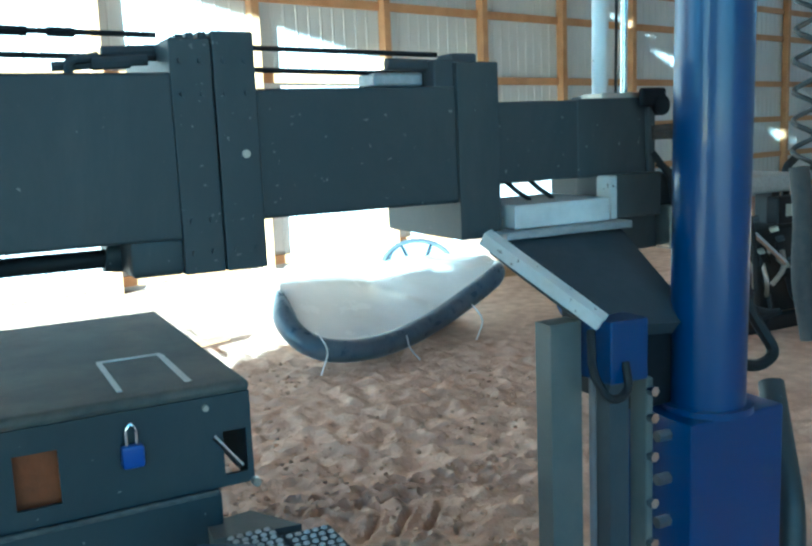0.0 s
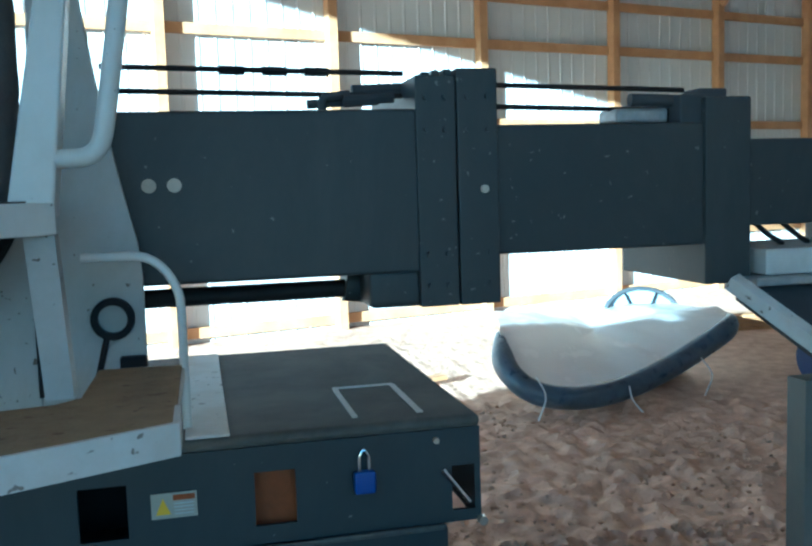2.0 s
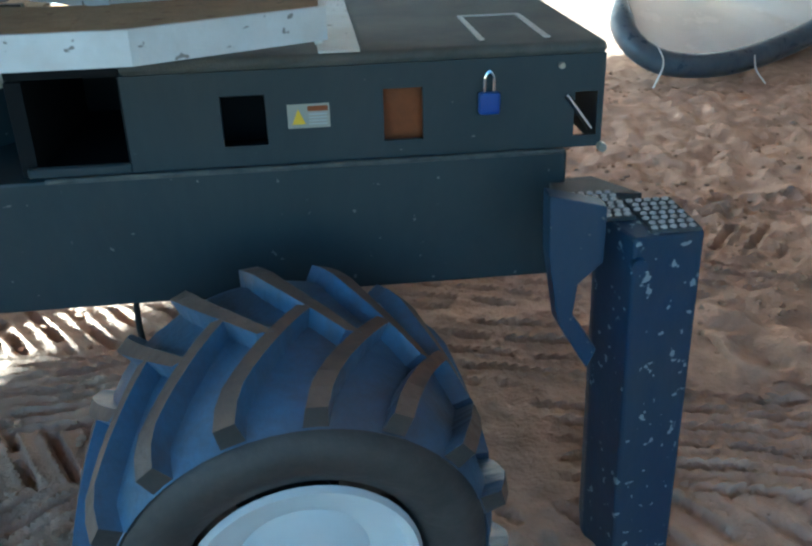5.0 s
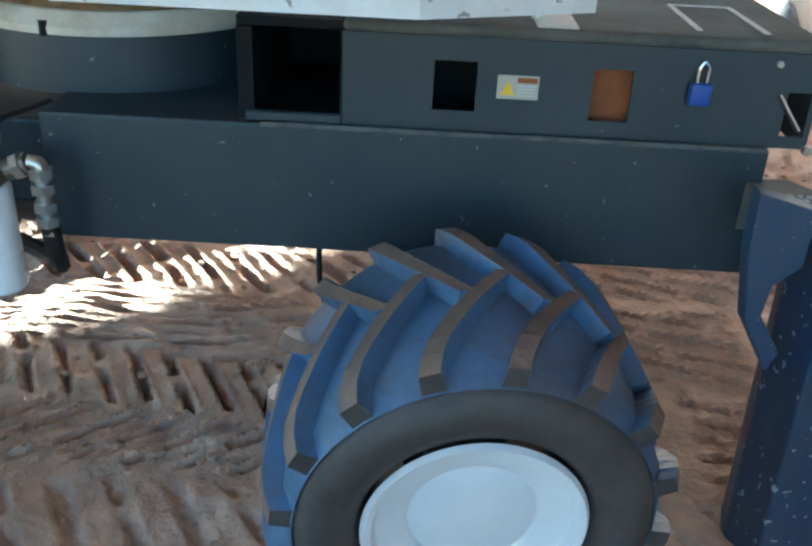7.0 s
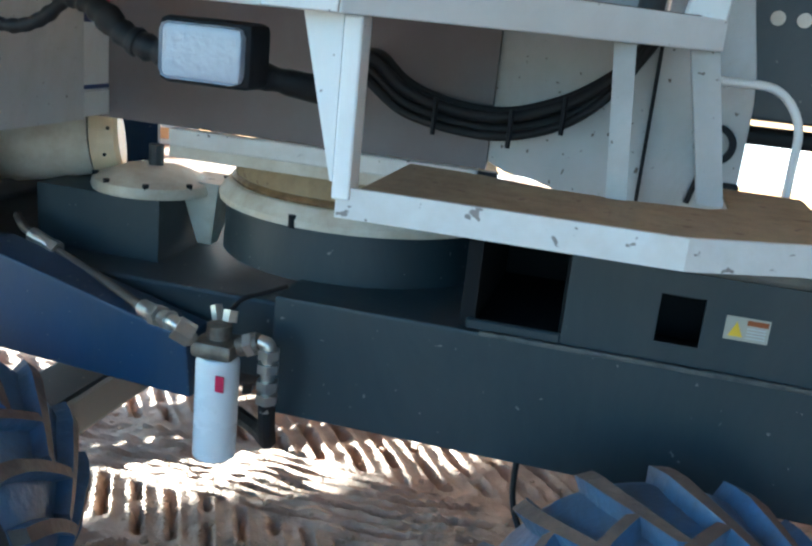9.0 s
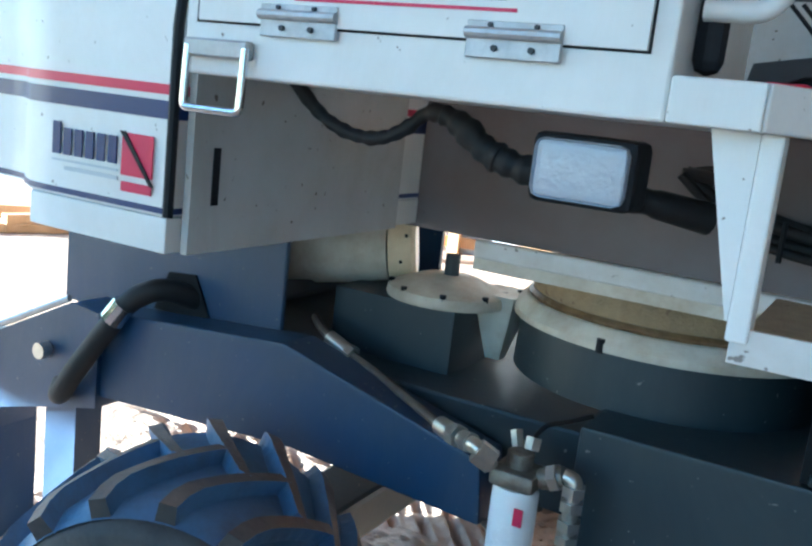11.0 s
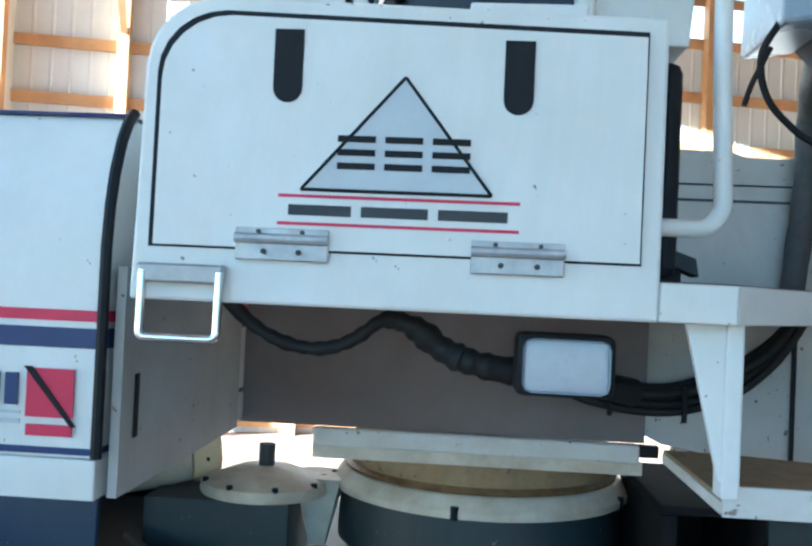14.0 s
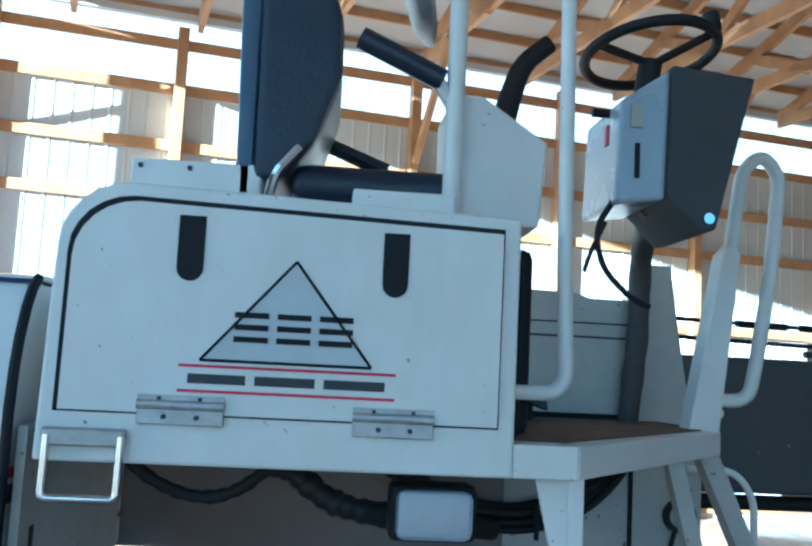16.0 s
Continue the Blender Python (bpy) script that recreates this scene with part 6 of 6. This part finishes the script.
def wrapped_boat():
    """Rubber-rimmed hull wrapped in white plastic, one end of the rim curling up."""
    c = Vector((3.95, 5.9, 0))
    bt = thing("wrapped_boat", c, "white plastic-wrapped inflatable hull with a blue-grey rub rail", "boat")
    knots = [(2.80, 5.55, 0.62), (2.64, 4.95, 0.40), (2.80, 4.70, 0.22), (3.18, 4.62, 0.16), (3.72, 4.76, 0.19), (4.40, 5.02, 0.34), (5.00, 5.25, 0.58), (5.25, 6.2, 0.55), (4.3, 7.1, 0.56), (3.2, 6.7, 0.58)]
    loop = []
    for k in range(len(knots)):
        p0, p1, p2, p3 = (Vector(knots[(k + j - 1) % len(knots)]) for j in range(4))
        for s in range(10):
            u = s / 10
            loop.append(0.5 * (2 * p1 + (p2 - p0) * u + (2 * p0 - 5 * p1 + 4 * p2 - p3) * u * u + (3 * p1 - p0 - 3 * p2 + p3) * u ** 3))
    rail = loop[2:64]
    part("rub_rail", T(rail, lambda u: 0.10 * min(1, 0.45 + 6 * u, 0.45 + 6 * (1 - u)), n=14, radius=0), RIMBLUE, bt, "wrinkled blue-grey rubber rub rail", smooth=True)
    bm = bm_new()
    n = len(loop)
    rings = []
    hub = Vector((3.95, 6.0, 0.48))
    for k in range(13):
        u = k / 12
        ring = []
        for i, q in enumerate(loop):
            p = q.lerp(hub, u * 0.985)
            p.z += 0.05 * (1 - (2 * u - 1) ** 2) + 0.05 * (1 - u)
            p.z += 0.05 * noise.noise(Vector((p.x * 6 + p.y * 1.5, p.y * 1.5, 1.0))) * (1 - 0.6 * u) + 0.03 * noise.noise(Vector((p.x * 2, p.y * 2, 4.0)))
            ring.append(bm.verts.new(p))
        rings.append(ring)
    for a, b in zip(rings, rings[1:]):
        for i in range(n):
            bm.faces.new((a[i], a[(i + 1) % n], b[(i + 1) % n], b[i]))
    bm.faces.new(rings[-1])
    bmesh.ops.recalc_face_normals(bm, faces=bm.faces)
    part("plastic_cover", bm, PLASTIC, bt, "wrinkled white plastic sheet", smooth=True)
    bm = bm_new()
    lathe(bm, [(0.0, -0.02), (0.5, -0.02), (0.8, 0.05), (0.92, 0.14)], Matrix.Translation(c) @ Matrix.Diagonal((0.95, 0.8, 1, 1)), n=40)
    part("hull", bm, DIRTYW, bt, smooth=True)
    # arched screen under the plastic
    arc = [(4.76 - 0.43 * math.cos(radians(a)), 6.5 + 0.1 * math.sin(radians(a)), 0.52 + 0.26 * math.sin(radians(a))) for a in range(0, 181, 15)]
    scr = part("arched_screen", T(arc, 0.028, n=8, radius=0), CONSOLE, bt, "dark arched screen frame", smooth=True)
    bm = bm_new()
    prism(bm, [(p[0], p[2]) for p in arc], "y", 6.58, 6.60)
    part("screen_panel", bm, PANELG, scr)
    for a in (65, 120):
        part("screen_rib", T([(4.76 - 0.40 * math.cos(radians(a)), 6.56, 0.52 + 0.24 * math.sin(radians(a))), (4.76 - 0.2 * math.cos(radians(a)), 6.54, 0.54)], 0.012, n=6, radius=0), INK, scr)
    for x, y, z, s in ((2.80, 4.66, 0.36, 0.05), (3.62, 4.62, 0.22, -0.04), (4.5, 4.95, 0.34, 0.06)):
        part("plastic_strand", T([(x, y, z), (x + s, y - 0.12, z * 0.6), (x - s, y - 0.16, 0.03)], 0.007, n=6, radius=0.08), PLASTIC, bt, smooth=True)


wrapped_boat()


def scrap_boards():
    """Boards lying outside the open gable."""
    for k, (x, y, a) in enumerate(((-8.8, 4.3, 60), (-9.3, 5.2, 48), (-8.7, 4.9, 75))):
        bd = thing("wood_board", (x, y, 0.05), "orange-brown board lying on bright ground outside", "board", "loose boards")
        part("board", B(-0.9, 0.9, -0.07, 0.07, -0.05, 0.05 + 0.05 * k, bevel=0.006, m=Matrix.Translation((x, y, 0.06)) @ Matrix.Rotation(radians(a), 4, "Z")), WOOD, bd)


scrap_boards()
